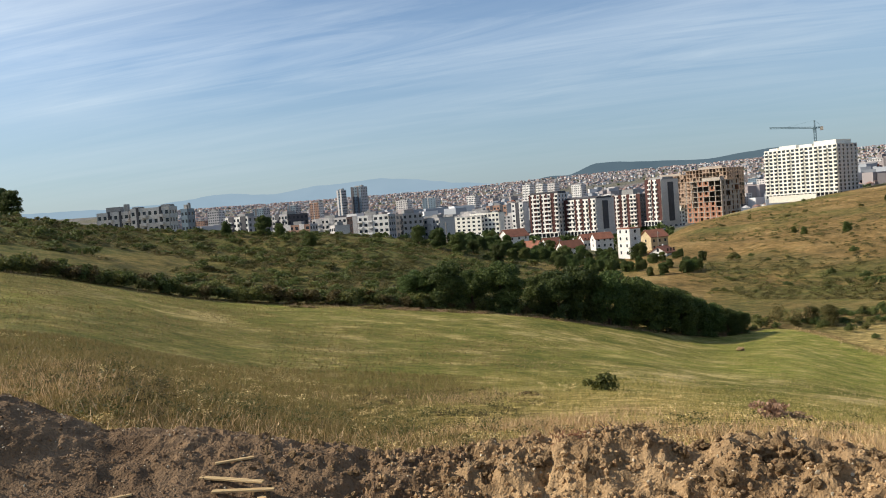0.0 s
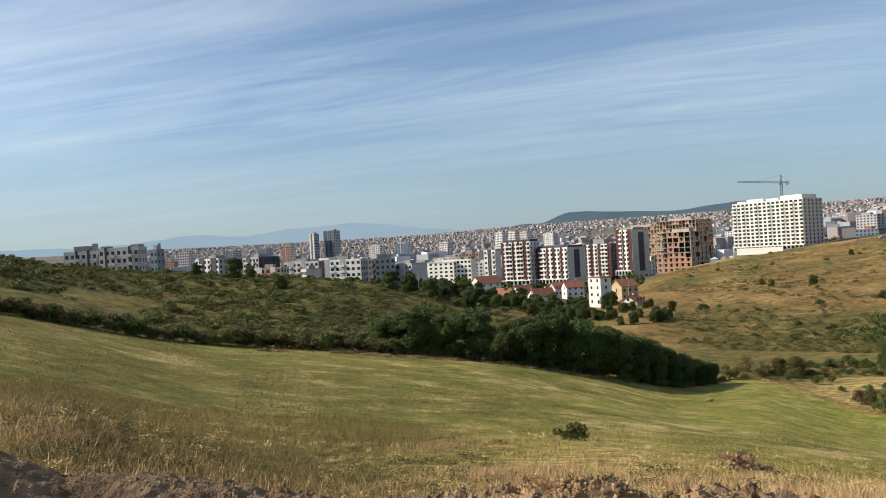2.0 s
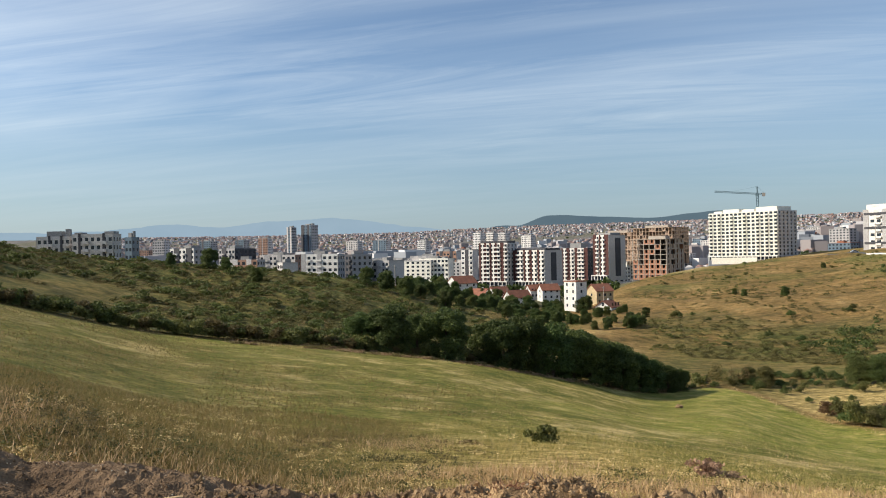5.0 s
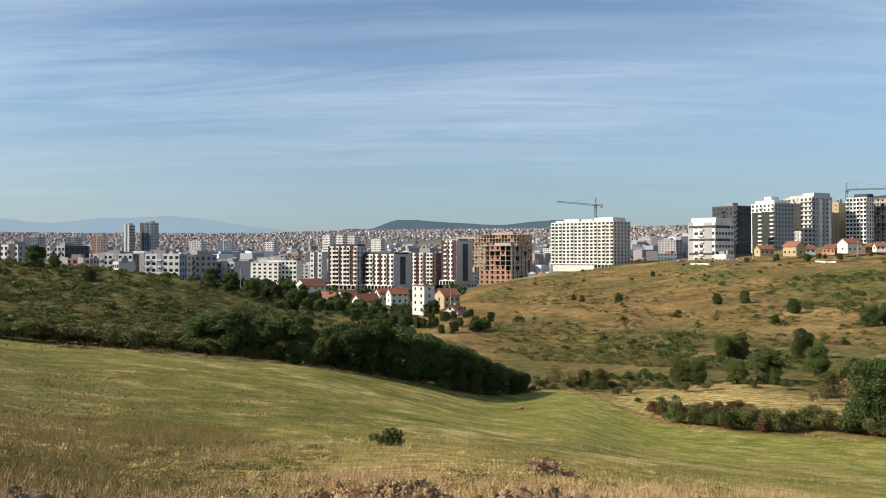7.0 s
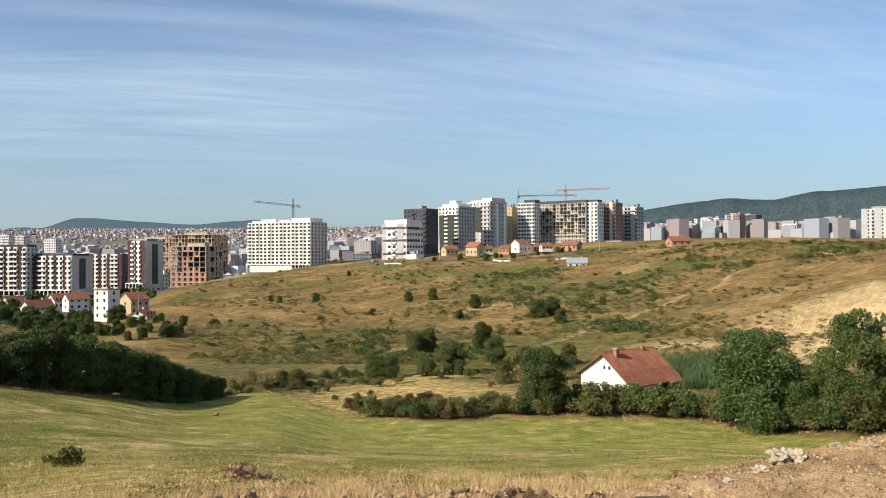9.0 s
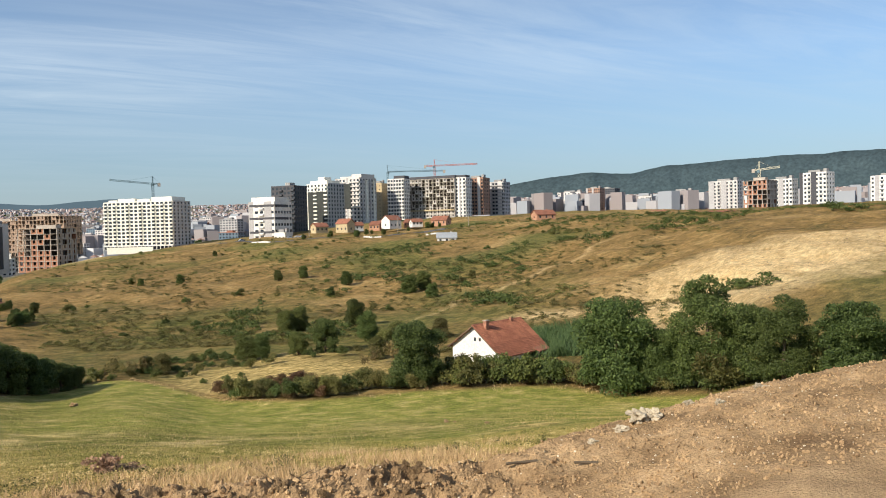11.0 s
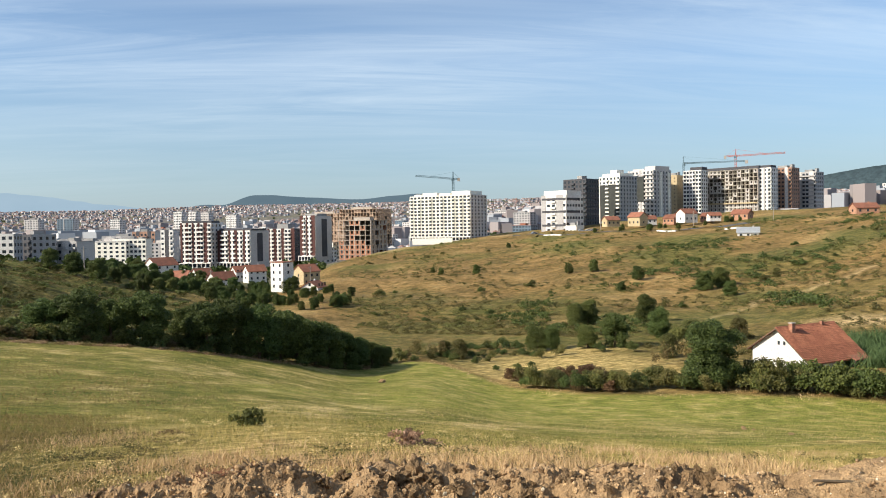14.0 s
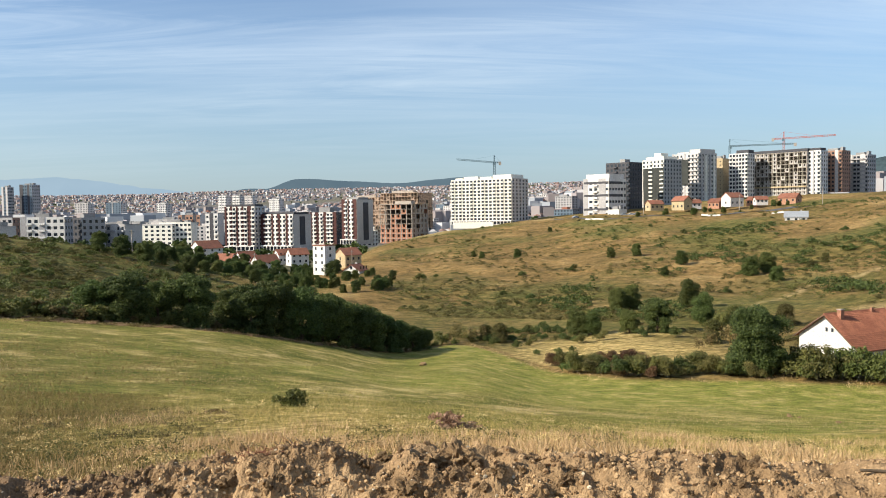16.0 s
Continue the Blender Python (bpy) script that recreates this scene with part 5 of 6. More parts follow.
# hedge along the lower edge of the field, both sides
hedge = []
for k in range(190):
    b = mix(-44, 20.5, k / 189) + spots.uniform(-0.25, 0.25)
    d = plan_at(np.array([b]))[0][1] + spots.uniform(0.5, 4)
    if b > 0 and spots.random() < 0.6:
        continue
    hedge.append((*polar(b, d), ground_at(b, d) - 0.12, spots.uniform(0.7, 1.2), spots.uniform(0, 6.28), spots.uniform(0.7, 1.1)))
for k in range(150):
    b = mix(28.5, 88, k / 149) + spots.uniform(-0.3, 0.3)
    d = plan_at(np.array([b]))[0][1] + spots.uniform(0.3, 5.5)
    me = BUSH_RUST if (b < 33 and spots.random() < 0.35) or spots.random() < 0.03 else BUSH[spots.choice((0, 1, 1, 2))]
    bush(me, b, d, spots.uniform(0.85, 1.3) * (1.5 if b > 44 else 1.05), "reddish bramble bush in the hedge" if me is BUSH_RUST else "green bush in the hedge by the field", tall=spots.uniform(0.8, 1.2))
for b, d, s in ((19.8, 133, 0.5), (21.2, 135, 0.6), (22.4, 139, 0.6), (25.6, 135, 0.75), (26.4, 138, 0.6), (27.0, 128, 0.5), (28.5, 128, 0.6), (24.0, 138, 0.8), (29.5, 131, 0.5), (30.0, 140, 0.9), (31.5, 142, 0.9), (36.5, 146, 1.0), (34.2, 146, 0.9)):
    bush(BUSH[spots.choice((0, 1))], b, d, s, "small bush at the valley floor", "valley bushes")
for b, d, sc, tl in ((21.4, 141, 1.5, 1.3), (22.2, 139, 1.2, 1.2), (22.8, 143, 1.4, 1.2), (40.2, 132, 1.9, 1.3), (39.2, 134, 1.6, 1.3), (38.3, 131, 1.2, 1.2)):
    bush(BUSH_GREY, b, d, sc, "grey-brown half-bare willow bush at the valley mouth", "valley bushes", tl)
for b, d, sc in ((32.0, 117, 1.15), (32.8, 115, 1.3), (33.5, 116, 1.35), (34.2, 115, 1.2), (31.2, 118, 1.0)):
    bush(BUSH_RUST, b, d, sc, "reddish bramble bush in the hedge", tall=1.05)
for b0, b1, d in ((20.2, 29.5, 146), (24.0, 29.8, 158)):
    for k in range(22):
        b = mix(b0, b1, k / 21) + spots.uniform(-0.2, 0.2)
        bush(BUSH[spots.choice((0, 1, 2))], b, d + spots.uniform(-4, 4), spots.uniform(0.5, 0.95), "green bush along the valley floor", "valley bushes", spots.uniform(0.7, 1.0))
# bushes strewn on the right-hand slope
n = 0
while n < 118:
    b, f = spots.uniform(17, 86), spots.random()
    v = plan_at(np.array([b]))[0]
    d = mix(v[3] + 5, v[5] - 4, f ** 1.4)
    x, y = polar(b, d)
    if rough(np.array([x]), np.array([y]), 45, 3, 77)[0] < -0.02 or (54 < b and 150 < d < 215):
        continue
    bush(BUSH[spots.choice((0, 1, 1))], b, d, spots.uniform(0.45, 1.25), "low green bush on the dry slope", "slope bushes", spots.uniform(0.6, 0.95))
    n += 1


def scatter_mesh(name, label, mat, meshes, places, category):
    """Many bushes joined into one sheet of scrub."""
    out = []
    for i, (x, y, z, s, a, t) in enumerate(places):
        q = meshes[i % len(meshes)]
        c, sn = math.cos(a) * s, math.sin(a) * s
        p = np.empty_like(q)
        p[..., 0] = q[..., 0] * c - q[..., 1] * sn + x
        p[..., 1] = q[..., 0] * sn + q[..., 1] * c + y
        p[..., 2] = q[..., 2] * s * t + z
        out.append(p)
    ob = new(name, quads_mesh(name, np.concatenate(out), mat))
    return tagged(ob, label, category, kind="stuff")


def strew(count, inside, low=0.5, high=1.2, tall=(0.6, 1.0), seed=1):
    """Places on the land: inside draws bearings, distances and which of them to keep."""
    g = np.random.RandomState(seed)
    bs, ds, have = [], [], 0
    while have < count:
        b, d, keep = inside(g, count)
        bs.append(b[keep])
        ds.append(d[keep])
        have += int(keep.sum())
    b, d = np.concatenate(bs)[:count], np.concatenate(ds)[:count]
    x, y = np.sin(np.radians(b)) * d, np.cos(np.radians(b)) * d
    z = land(x, y) + EYE - 0.12
    return list(zip(x, y, z, g.uniform(low, high, count), g.uniform(0, 6.28, count), g.uniform(*tall, count)))


def flat_xy(b, d):
    return np.sin(np.radians(b)) * d, np.cos(np.radians(b)) * d


def on_left_hill(g, n):
    b = g.uniform(-46, 7, n)
    v = plan_at(b)
    d = mix(v[:, 1] + 3, v[:, 5] + 25, g.rand(n) ** 0.8)
    return b, d, rough(*flat_xy(b, d), 30, 3, 55) > np.where((b > -22) & (b < -9) & (d < 160), -0.14, -0.42)


def on_slope(g, n):
    b = g.uniform(16, 88, n)
    v = plan_at(b)
    d = mix(v[:, 3] - 6, v[:, 5] + 10, g.rand(n))
    x, y = flat_xy(b, d)
    bare = (b > 54) & (d > 145) & (d < 222) & (rough(x, y, 20, 3, 79) < 0.22)
    return b, d, (rough(x, y, 38, 4, 77) > -0.02) & ~bare


def anywhere_on_slope(g, n):
    b = g.uniform(17, 88, n)
    return b, mix(150, plan_at(b)[:, 5], g.rand(n)), np.ones(n, bool)


def near_grass(low, high, d0, d1, seed, least):
    def inside(g, n):
        b, d = g.uniform(low, high, n), g.uniform(d0, d1, n)
        return b, d, rough(b * 0.5, d * 0.25, 3.0, 3, seed) > least
    return inside


HEDGE = [bush_quads(2.4, 3.0, 91 + i, 300, 0.10) for i in range(4)]
scatter_mesh("hedge", "dark overgrown hedge along the foot of the meadow", LEAF_DARK, HEDGE, hedge[::4], "hedge")
scatter_mesh("hedge", "olive brown thorn bushes in the hedge along the meadow", LEAF_OLIVE, HEDGE, hedge[2::4], "hedge")
scatter_mesh("hedge", "olive brambles in the hedge along the meadow", LEAF_LIGHT, HEDGE, hedge[1::2], "hedge")
def on_verge(g, n):
    b = g.uniform(-12, 20, n)
    return b, plan_at(b)[:, 1] + g.uniform(-3.6, 1.5, n), rough(b * 2.0, b * 0 + 3.0, 3.0, 3, 141) > -0.2


VERGE = [bush_quads(1.0, 2.0, 141 + i, 70, 0.10) for i in range(4)]
scatter_mesh("weeds", "brown dead weeds on the verge below the trees", LEAF_DEAD, VERGE, strew(420, on_verge, 0.25, 0.7, (0.4, 0.8), 143), "weeds")
scatter_mesh("weeds", "olive brambles on the verge below the trees", LEAF_OLIVE, VERGE, strew(260, on_verge, 0.3, 0.8, (0.4, 0.8), 144), "weeds")
LOW = [bush_quads(1.8, 2.8, 61 + i, 75, 0.15) for i in range(5)]
scatter_mesh("scrub", "dense dark green scrub covering the hill", LEAF, LOW, strew(1000, on_left_hill, 0.5, 1.25, (0.6, 1.05), 4), "scrub")
scatter_mesh("scrub", "olive brown scrub covering the hill", LEAF_LIGHT, LOW, strew(1100, on_left_hill, 0.4, 1.1, (0.5, 0.9), 5), "scrub")
FINE = [bush_quads(1.5, 2.6, 161 + i, 60, 0.11) for i in range(6)]
scatter_mesh("scrub", "low olive brown thorn scrub between the bushes of the hill", LEAF_OLIVE, [q[::2] for q in FINE], strew(3400, on_left_hill, 0.3, 0.85, (0.4, 0.8), 104), "scrub")
scatter_mesh("scrub", "fine green undergrowth of the hill", LEAF_LIGHT, [q[::2] for q in FINE], strew(2600, on_left_hill, 0.3, 0.8, (0.4, 0.8), 105), "scrub")
scatter_mesh("scrub", "low olive scrub on the dry slope", LEAF_LIGHT, [q[::3] for q in LOW], strew(3600, on_slope, 0.35, 1.1, (0.4, 0.8), 6), "scrub")
scatter_mesh("weeds", "dry brown weeds on the slope", LEAF_DRY, [q[::6] for q in LOW], strew(3500, anywhere_on_slope, 0.2, 0.6, (0.3, 0.6), 8), "weeds")
near = [bush_quads(1.8, 2.8, 66 + i, 45, 0.10)[::2] for i in range(4)]
scatter_mesh("weeds", "dark olive weed tufts in the near grass", LEAF_LIGHT, near, strew(900, near_grass(-44, 80, 18, 42, 87, 0.05), 0.10, 0.30, (0.5, 0.9), 28), "weeds")
scatter_mesh("weeds", "pale dry weed tufts in the near grass", GRASS_DRY, near, strew(1300, near_grass(-44, 80, 17, 46, 88, 0.0), 0.10, 0.26, (0.5, 0.9), 29), "weeds")


# ---------------------------------------------------------------- grass
def blades(count, r0, r1, height, width, dry_of, seed, b0=-46, b1=92):
    r = np.random.RandomState(seed)
    b = np.radians(r.uniform(b0, b1, count))
    d = np.sqrt(r.uniform(r0**2, r1**2, count))
    x, y = np.sin(b) * d, np.cos(b) * d
    keep = dry_of(x, y, d, np.degrees(b)) > r.rand(count)
    x, y, d = x[keep], y[keep], d[keep]
    n = len(x)
    z = land(x, y) + EYE - 0.03
    a = r.uniform(0, math.tau, n)
    h = height * (0.45 + 0.9 * r.rand(n)) * (1 + 0.5 * rough(x, y, 3.5, 3, seed))
    lean = h * 1.1 * r.rand(n)
    la = r.uniform(0, math.tau, n)
    w = width * (0.6 + 0.8 * r.rand(n))
    dx, dy = np.cos(a) * w, np.sin(a) * w
    tip = np.stack([x + np.cos(la) * lean, y + np.sin(la) * lean, z + h], -1)
    return np.stack([np.stack([x - dx, y - dy, z], -1), np.stack([x + dx, y + dy, z], -1), tip], 1)


def dryness(x, y, d, b):
    w = rough(x, y, 7, 4, 31)
    gap = rough(x, y, 2.6, 3, 35)
    return np.clip((33 - d + w * 20) / 8, 0, 1) * np.clip(0.75 + gap * 2.2, 0.05, 1) * np.interp(b, [-20, -6, 4, 12], [0.30, 0.40, 0.75, 1.0])


def dry_patch(x, y, d, b):
    w = rough(x * 0.5, y * 1.3, 9, 4, 33)
    return np.clip((w - 0.08) * 5, 0, 1) * 0.8


def greenness(x, y, d, b):
    return 1 - 0.75 * dryness(x, y, d, b)


def edge_tall(x, y, d, b):
    v = plan_at(b)
    return np.clip(1 - np.abs(d - v[..., 1] + 1) / 3.5, 0, 1) * np.clip(rough(x, y, 6, 3, 39) * 2 + 0.2, 0, 0.6)


tagged(new("dry_grass", quads_mesh("dry_grass", np.concatenate([blades(330000, 15.0, 44, 0.26, 0.012, dryness, 3), blades(90000, 34, 90, 0.10, 0.022, dry_patch, 5),
                                                                blades(200000, 88, 140, 0.28, 0.045, edge_tall, 6)]), GRASS_DRY)),
       "tall straw-coloured dry grass behind the earth bank", "grass", kind="stuff")
def meadow_share(x, y, d, b):
    return (d < plan_at(b)[..., 1]) * 0.9 * np.clip(0.7 + rough(x, y, 8, 3, 59) * 1.4, 0.1, 1)


def right_part(x, y, d, b):
    return np.clip((b + 4 + rough(x, y, 14, 3, 58) * 14) / 8, 0, 1)


def left_part(x, y, d, b):
    return 1 - right_part(x, y, d, b)


tagged(new("meadow_grass", quads_mesh("meadow_grass", np.concatenate([
    blades(200000, 17, 50, 0.14, 0.013, lambda *p: greenness(*p) * right_part(*p), 7),
    blades(150000, 45, 125, 0.12, 0.035, lambda *p: meadow_share(*p) * right_part(*p), 9)]), GRASS_GREEN)),
       "short yellow-green grass of the meadow", "grass", kind="stuff")
tagged(new("rank_grass", quads_mesh("rank_grass", np.concatenate([
    blades(170000, 16, 48, 0.17, 0.012, lambda *p: left_part(*p), 107, -46, 14),
    blades(90000, 45, 105, 0.15, 0.035, lambda *p: meadow_share(*p) * left_part(*p), 109, -46, 14)]), GRASS_RANK)),
       "coarse olive brown grass of the upper meadow", "grass", kind="stuff")
scatter_mesh("weeds", "dark green weeds in the rank grass behind the bank", LEAF_LIGHT, near, strew(700, near_grass(-44, 4, 16, 36, 187, 0.05), 0.10, 0.28, (0.4, 0.8), 128), "weeds")
scatter_mesh("weeds", "dead brown stalks in the rank grass behind the bank", LEAF_OLIVE, near, strew(800, near_grass(-44, 6, 16, 40, 188, 0.0), 0.10, 0.28, (0.4, 0.9), 129), "weeds")
tagged(new("maize_field", quads_mesh("maize_field", blades(16000, 134, 158, 1.7, 0.12, lambda x, y, d, b: np.ones_like(d), 12, 46.5, 57.5), CORN)), "green maize plot behind the white house", "crop", kind="stuff")

# single shrubs on the field
bush(quads_mesh("shrub", bush_quads(1.1, 1.8, 71, 900, 0.06), LEAF_LIGHT), 9.45, 42.8, 1.05, "round grey-green shrub alone on the meadow", "field shrubs", 1.05)
bush(quads_mesh("shrub", bush_quads(0.7, 1.5, 72, 800, 0.045), LEAF_DEAD), 20.55, 29.0, 1.05, "low reddish-brown dead shrub in dry grass", "field shrubs", 1.1)
bush(quads_mesh("shrub", bush_quads(0.5, 1.4, 75, 800, 0.045), LEAF_DEAD), 22.0, 29.4, 0.9, "low fringe of reddish dead stalks in dry grass", "field shrubs", 0.9)
bush(quads_mesh("shrub", bush_quads(0.5, 1.3, 73, 420, 0.06), LEAF_DRY), 21.8, 33.5, 0.9, "low dry weeds beside the dead shrub", "field shrubs", 0.7)
bush(quads_mesh("shrub", bush_quads(0.45, 1.2, 74, 420, 0.05), LEAF_RUST), 4.3, 38, 1.0, "flat patch of reddish weeds in the meadow", "field shrubs", 0.6)

def low_slope(g, n):
    b = g.uniform(17, 60, n)
    d = plan_at(b)[:, 3] - 10 + 190 * g.rand(n) ** 1.5
    return b, d, rough(*flat_xy(b, d), 26, 4, 78) > 0.0


def crest_line(g, n):
    b = g.uniform(44, 88, n)
    return b, plan_at(b)[:, 5] + g.uniform(-26, 14, n), np.ones(n, bool)


def slope_clusters(g, n):
    b, d, keep = on_slope(g, n)
    return b, d, keep & (b > 25) & (b < 72) & (d < 400) & (rough(b * 3.0, d * 0.3, 9, 3, 93) > 0.1)


scatter_mesh("undergrowth", "fine olive undergrowth on the lower slope", LEAF_OLIVE, [q[::3] for q in FINE], strew(3600, low_slope, 0.3, 0.8, (0.35, 0.7), 136), "scrub")
scatter_mesh("scrub", "olive green scrub on the lower slope", LEAF_LIGHT, [q[::2] for q in LOW], strew(1500, low_slope, 0.35, 0.95, (0.45, 0.85), 36), "scrub")
scatter_mesh("scrub", "green scrub along the crest of the slope", LEAF, [q[::2] for q in LOW], strew(420, crest_line, 0.4, 1.15, (0.5, 0.9), 37), "scrub")
scatter_mesh("scrub", "clusters of dark green shrubs on the slope", LEAF, [q[::2] for q in LOW],
             strew(420, slope_clusters, 0.8, 1.6, (0.7, 1.05), 44), "scrub")


# ---------------------------------------------------------------- earth bank and what lies on it
# bearing, distance and height from the eye of the bank's crest
BANK = [(-60, 14.0, -1.3), (-38, 14.0, -1.9), (-30, 14.0, -2.30), (-24.5, 13.6, -3.02), (-19, 13.2, -3.08), (-11, 12.6, -3.42), (-1.4, 12.2, -3.62), (10, 12.2, -3.42), (17, 12.2, -3.55),
        (27, 12.2, -3.66), (36, 12.3, -3.66), (43.5, 12.6, -3.72), (48, 13.0, -3.70), (54, 13.8, -3.50), (63, 15.0, -3.02), (72, 16.0, -2.5), (95, 16.0, -1.9)]


def lumps(x, y):
    """Clods and ruts of dug earth."""
    a = rough(x, y, 1.1, 4, 91)
    c = np.abs(rough(x, y, 0.55, 3, 95))
    e = np.abs(rough(x, y, 0.24, 2, 97))
    return a * 0.14 + (0.28 - c) * 0.34 + (0.3 - e) * 0.20


def bank_height(x, y):
    r, b = np.hypot(x, y), np.degrees(np.arctan2(x, y))
    kb = [p[0] for p in BANK]
    rc = np.interp(b, kb, [p[1] for p in BANK])
    zc = np.interp(b, kb, [p[2] for p in BANK])
    base = land(x, y)
    t = (r - rc)
    spread = np.interp(b, [-40, -20, -5, 45, 60, 80], [2.2, 1.9, 1.35, 1.4, 3.2, 3.5])
    side = np.where(t < 0, spread, spread * 0.75)
    f = np.exp(-np.abs(t / side) ** 2.2 * 1.1)
    calm = np.interp(b, [-40, -24, -12, 0, 44, 52, 70], [0.35, 0.30, 0.5, 1.0, 0.85, 0.35, 0.3])
    gap = np.exp(-((b - 15.5) / 2.2) ** 2) * 0.22 + np.exp(-((b + 6) / 3) ** 2) * 0.1
    z = base + (zc - gap - base) * f + lumps(x, y) * np.clip(f * 1.5, 0, 1) * calm - 0.12 * calm
    flat = np.clip((r - 8.6) / 0.5, 0, 1) * np.clip((18.6 - r) / 0.7, 0, 1)
    return np.where(flat < 1, mix(base - 0.3, np.maximum(z, base + 0.01 + 0.03 * lumps(x, y)), flat), np.maximum(z, base + 0.01 + 0.05 * lumps(x, y)))


def build_bank():
    rr = np.arange(8.4, 19.0, 0.06)
    bb = np.arange(-52, 94, 0.24)
    B, R = np.meshgrid(np.radians(bb), rr)
    X, Y = np.sin(B) * R, np.cos(B) * R
    Z = bank_height(X, Y) + EYE
    # drop the far skirt under the grass
    nb, nr = len(bb), len(rr)
    i, j = np.meshgrid(np.arange(nr - 1), np.arange(nb - 1), indexing="ij")
    faces = np.stack([i * nb + j, (i + 1) * nb + j, (i + 1) * nb + j + 1, i * nb + j + 1], -1).reshape(-1, 4)
    wob = rough(X, Y, 1.6, 3, 44)
    crest = np.interp(np.degrees(B), [p[0] for p in BANK], [p[1] for p in BANK])
    keep = (R[:-1, :-1] < crest[:-1, :-1] + 1.5 + wob[:-1, :-1] * 0.5).reshape(-1)
    me = bpy.data.meshes.new("earth_bank")
    me.from_pydata(np.stack([X, Y, Z], -1).reshape(-1, 3).tolist(), [], faces[keep].tolist())
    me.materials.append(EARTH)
    # share of the shade-darkened soil colour, growing towards the bank's left
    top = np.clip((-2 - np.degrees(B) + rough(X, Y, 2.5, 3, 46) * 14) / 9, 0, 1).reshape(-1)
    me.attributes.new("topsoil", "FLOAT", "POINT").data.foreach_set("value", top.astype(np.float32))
    me.update()
    return tagged(new("earth_bank", me), "long bank of freshly dug brown earth with clods and rubble", "earth bank", kind="structure")


BANK_OB = build_bank()


def clod_mesh(seed, mat, sharp=0.35, level=2):
    bm = bmesh.new()
    bmesh.ops.create_icosphere(bm, subdivisions=level, radius=1.0)
    for v in bm.verts:
        n = noise.noise(v.co * 1.1 + Vector((seed * 7.1, 0, 0))) * 0.75 + noise.noise(v.co * 2.6 + Vector((0, seed * 3.3, 0))) * sharp * 1.6 + noise.noise(v.co * 7.0) * 0.16
        v.co *= 1 + n
        v.co.z *= 0.75
    me = bpy.data.meshes.new("clod")
    bm.to_mesh(me)
    bm.free()
    me.materials.append(mat)
    return me


def bank_spot(r, b0=-40, b1=88, back=(-1.7, 0.5)):
    b = r.uniform(b0, b1)
    rc = np.interp(b, [p[0] for p in BANK], [p[1] for p in BANK])
    return polar(b, rc + r.uniform(*back))


def strew_clods():
    r = random.Random(77)
    shapes = [clod_mesh(i, CLOD) for i in range(7)]
    pts = [bank_spot(r, -16, 47) for _ in range(290)]
    a = np.array(pts)
    z = bank_height(a[:, 0], a[:, 1]) + EYE
    for k, ((x, y), zz) in enumerate(zip(pts, z)):
        s = r.uniform(0.028, 0.072) * (1.6 if r.random() < 0.08 else 1)
        part("clod", shapes[k % 7], CLOD, BANK_OB, at=pose(x, y, zz + s * 0.15, r.uniform(0, 360), r.uniform(0, 360), r.uniform(0, 360)) @ Matrix.Diagonal((s, s * r.uniform(0.7, 1.2), s, 1)))
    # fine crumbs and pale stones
    for name, label, mat, count, lo, hi, bs in (("crumbs", "small crumbs of dug earth", CLOD, 13000, 0.010, 0.055, (-8, 90)), ("crumbs", "small crumbs of brown soil darkened for shade", SHADED_SOIL, 4500, 0.010, 0.05, (-50, 0)),
                                                        ("stones", "small pale stones in the earth", STONE, 1500, 0.008, 0.032, (-50, 90))):
        base = [np.array([v.co[:] for v in clod_mesh(30 + i, mat).vertices]) for i in range(1)]
        ico = bmesh.new()
        bmesh.ops.create_icosphere(ico, subdivisions=1, radius=1.0)
        vs = np.array([v.co[:] for v in ico.verts])
        fs = np.array([[v.index for v in f.verts] for f in ico.faces])
        ico.free()
        pts = np.array([bank_spot(r, *bs, (-4.2, 0.6)) for _ in range(count)])
        zz = bank_height(pts[:, 0], pts[:, 1]) + EYE
        g = np.random.RandomState(count)
        V, F = [], []
        for k in range(count):
            s = lo + (hi - lo) * g.rand() ** 2.5 * (0.5 if pts[k, 0] > pts[k, 1] or pts[k, 0] < -1.5 else 1.0)
            V.append(vs * s * (0.7 + 0.6 * g.rand(len(vs), 1)) * (0.7 + 0.6 * g.rand(3)) + [pts[k, 0], pts[k, 1], zz[k] + s * 0.3])
            F.append(fs + k * len(vs))
        me = bpy.data.meshes.new(name)
        me.from_pydata(np.concatenate(V).tolist(), [], np.concatenate(F).tolist())
        me.materials.append(mat)
        part(name, me, mat, BANK_OB, label, "stuff")


def on_bank(x, y):
    return float(bank_height(np.array([x]), np.array([y]))[0]) + EYE


def plank(bearing, dist, length, turn, width=0.09, label="pale sawn timber lath lying on the soil", lift=0.02, tilt=0.0):
    x, y = polar(bearing, dist)
    s = Shape().box(-length / 2, -width / 2, 0, length / 2, width / 2, 0.03)
    ob = new("plank", s.mesh("plank", WOOD))
    ob.matrix_basis = pose(x, y, on_bank(x, y) + lift, 0, tilt, -bearing + turn)
    bev = ob.modifiers.new("bevel", "BEVEL")
    bev.width = 0.004
    return tagged(ob, label, "plank", "loose planks")


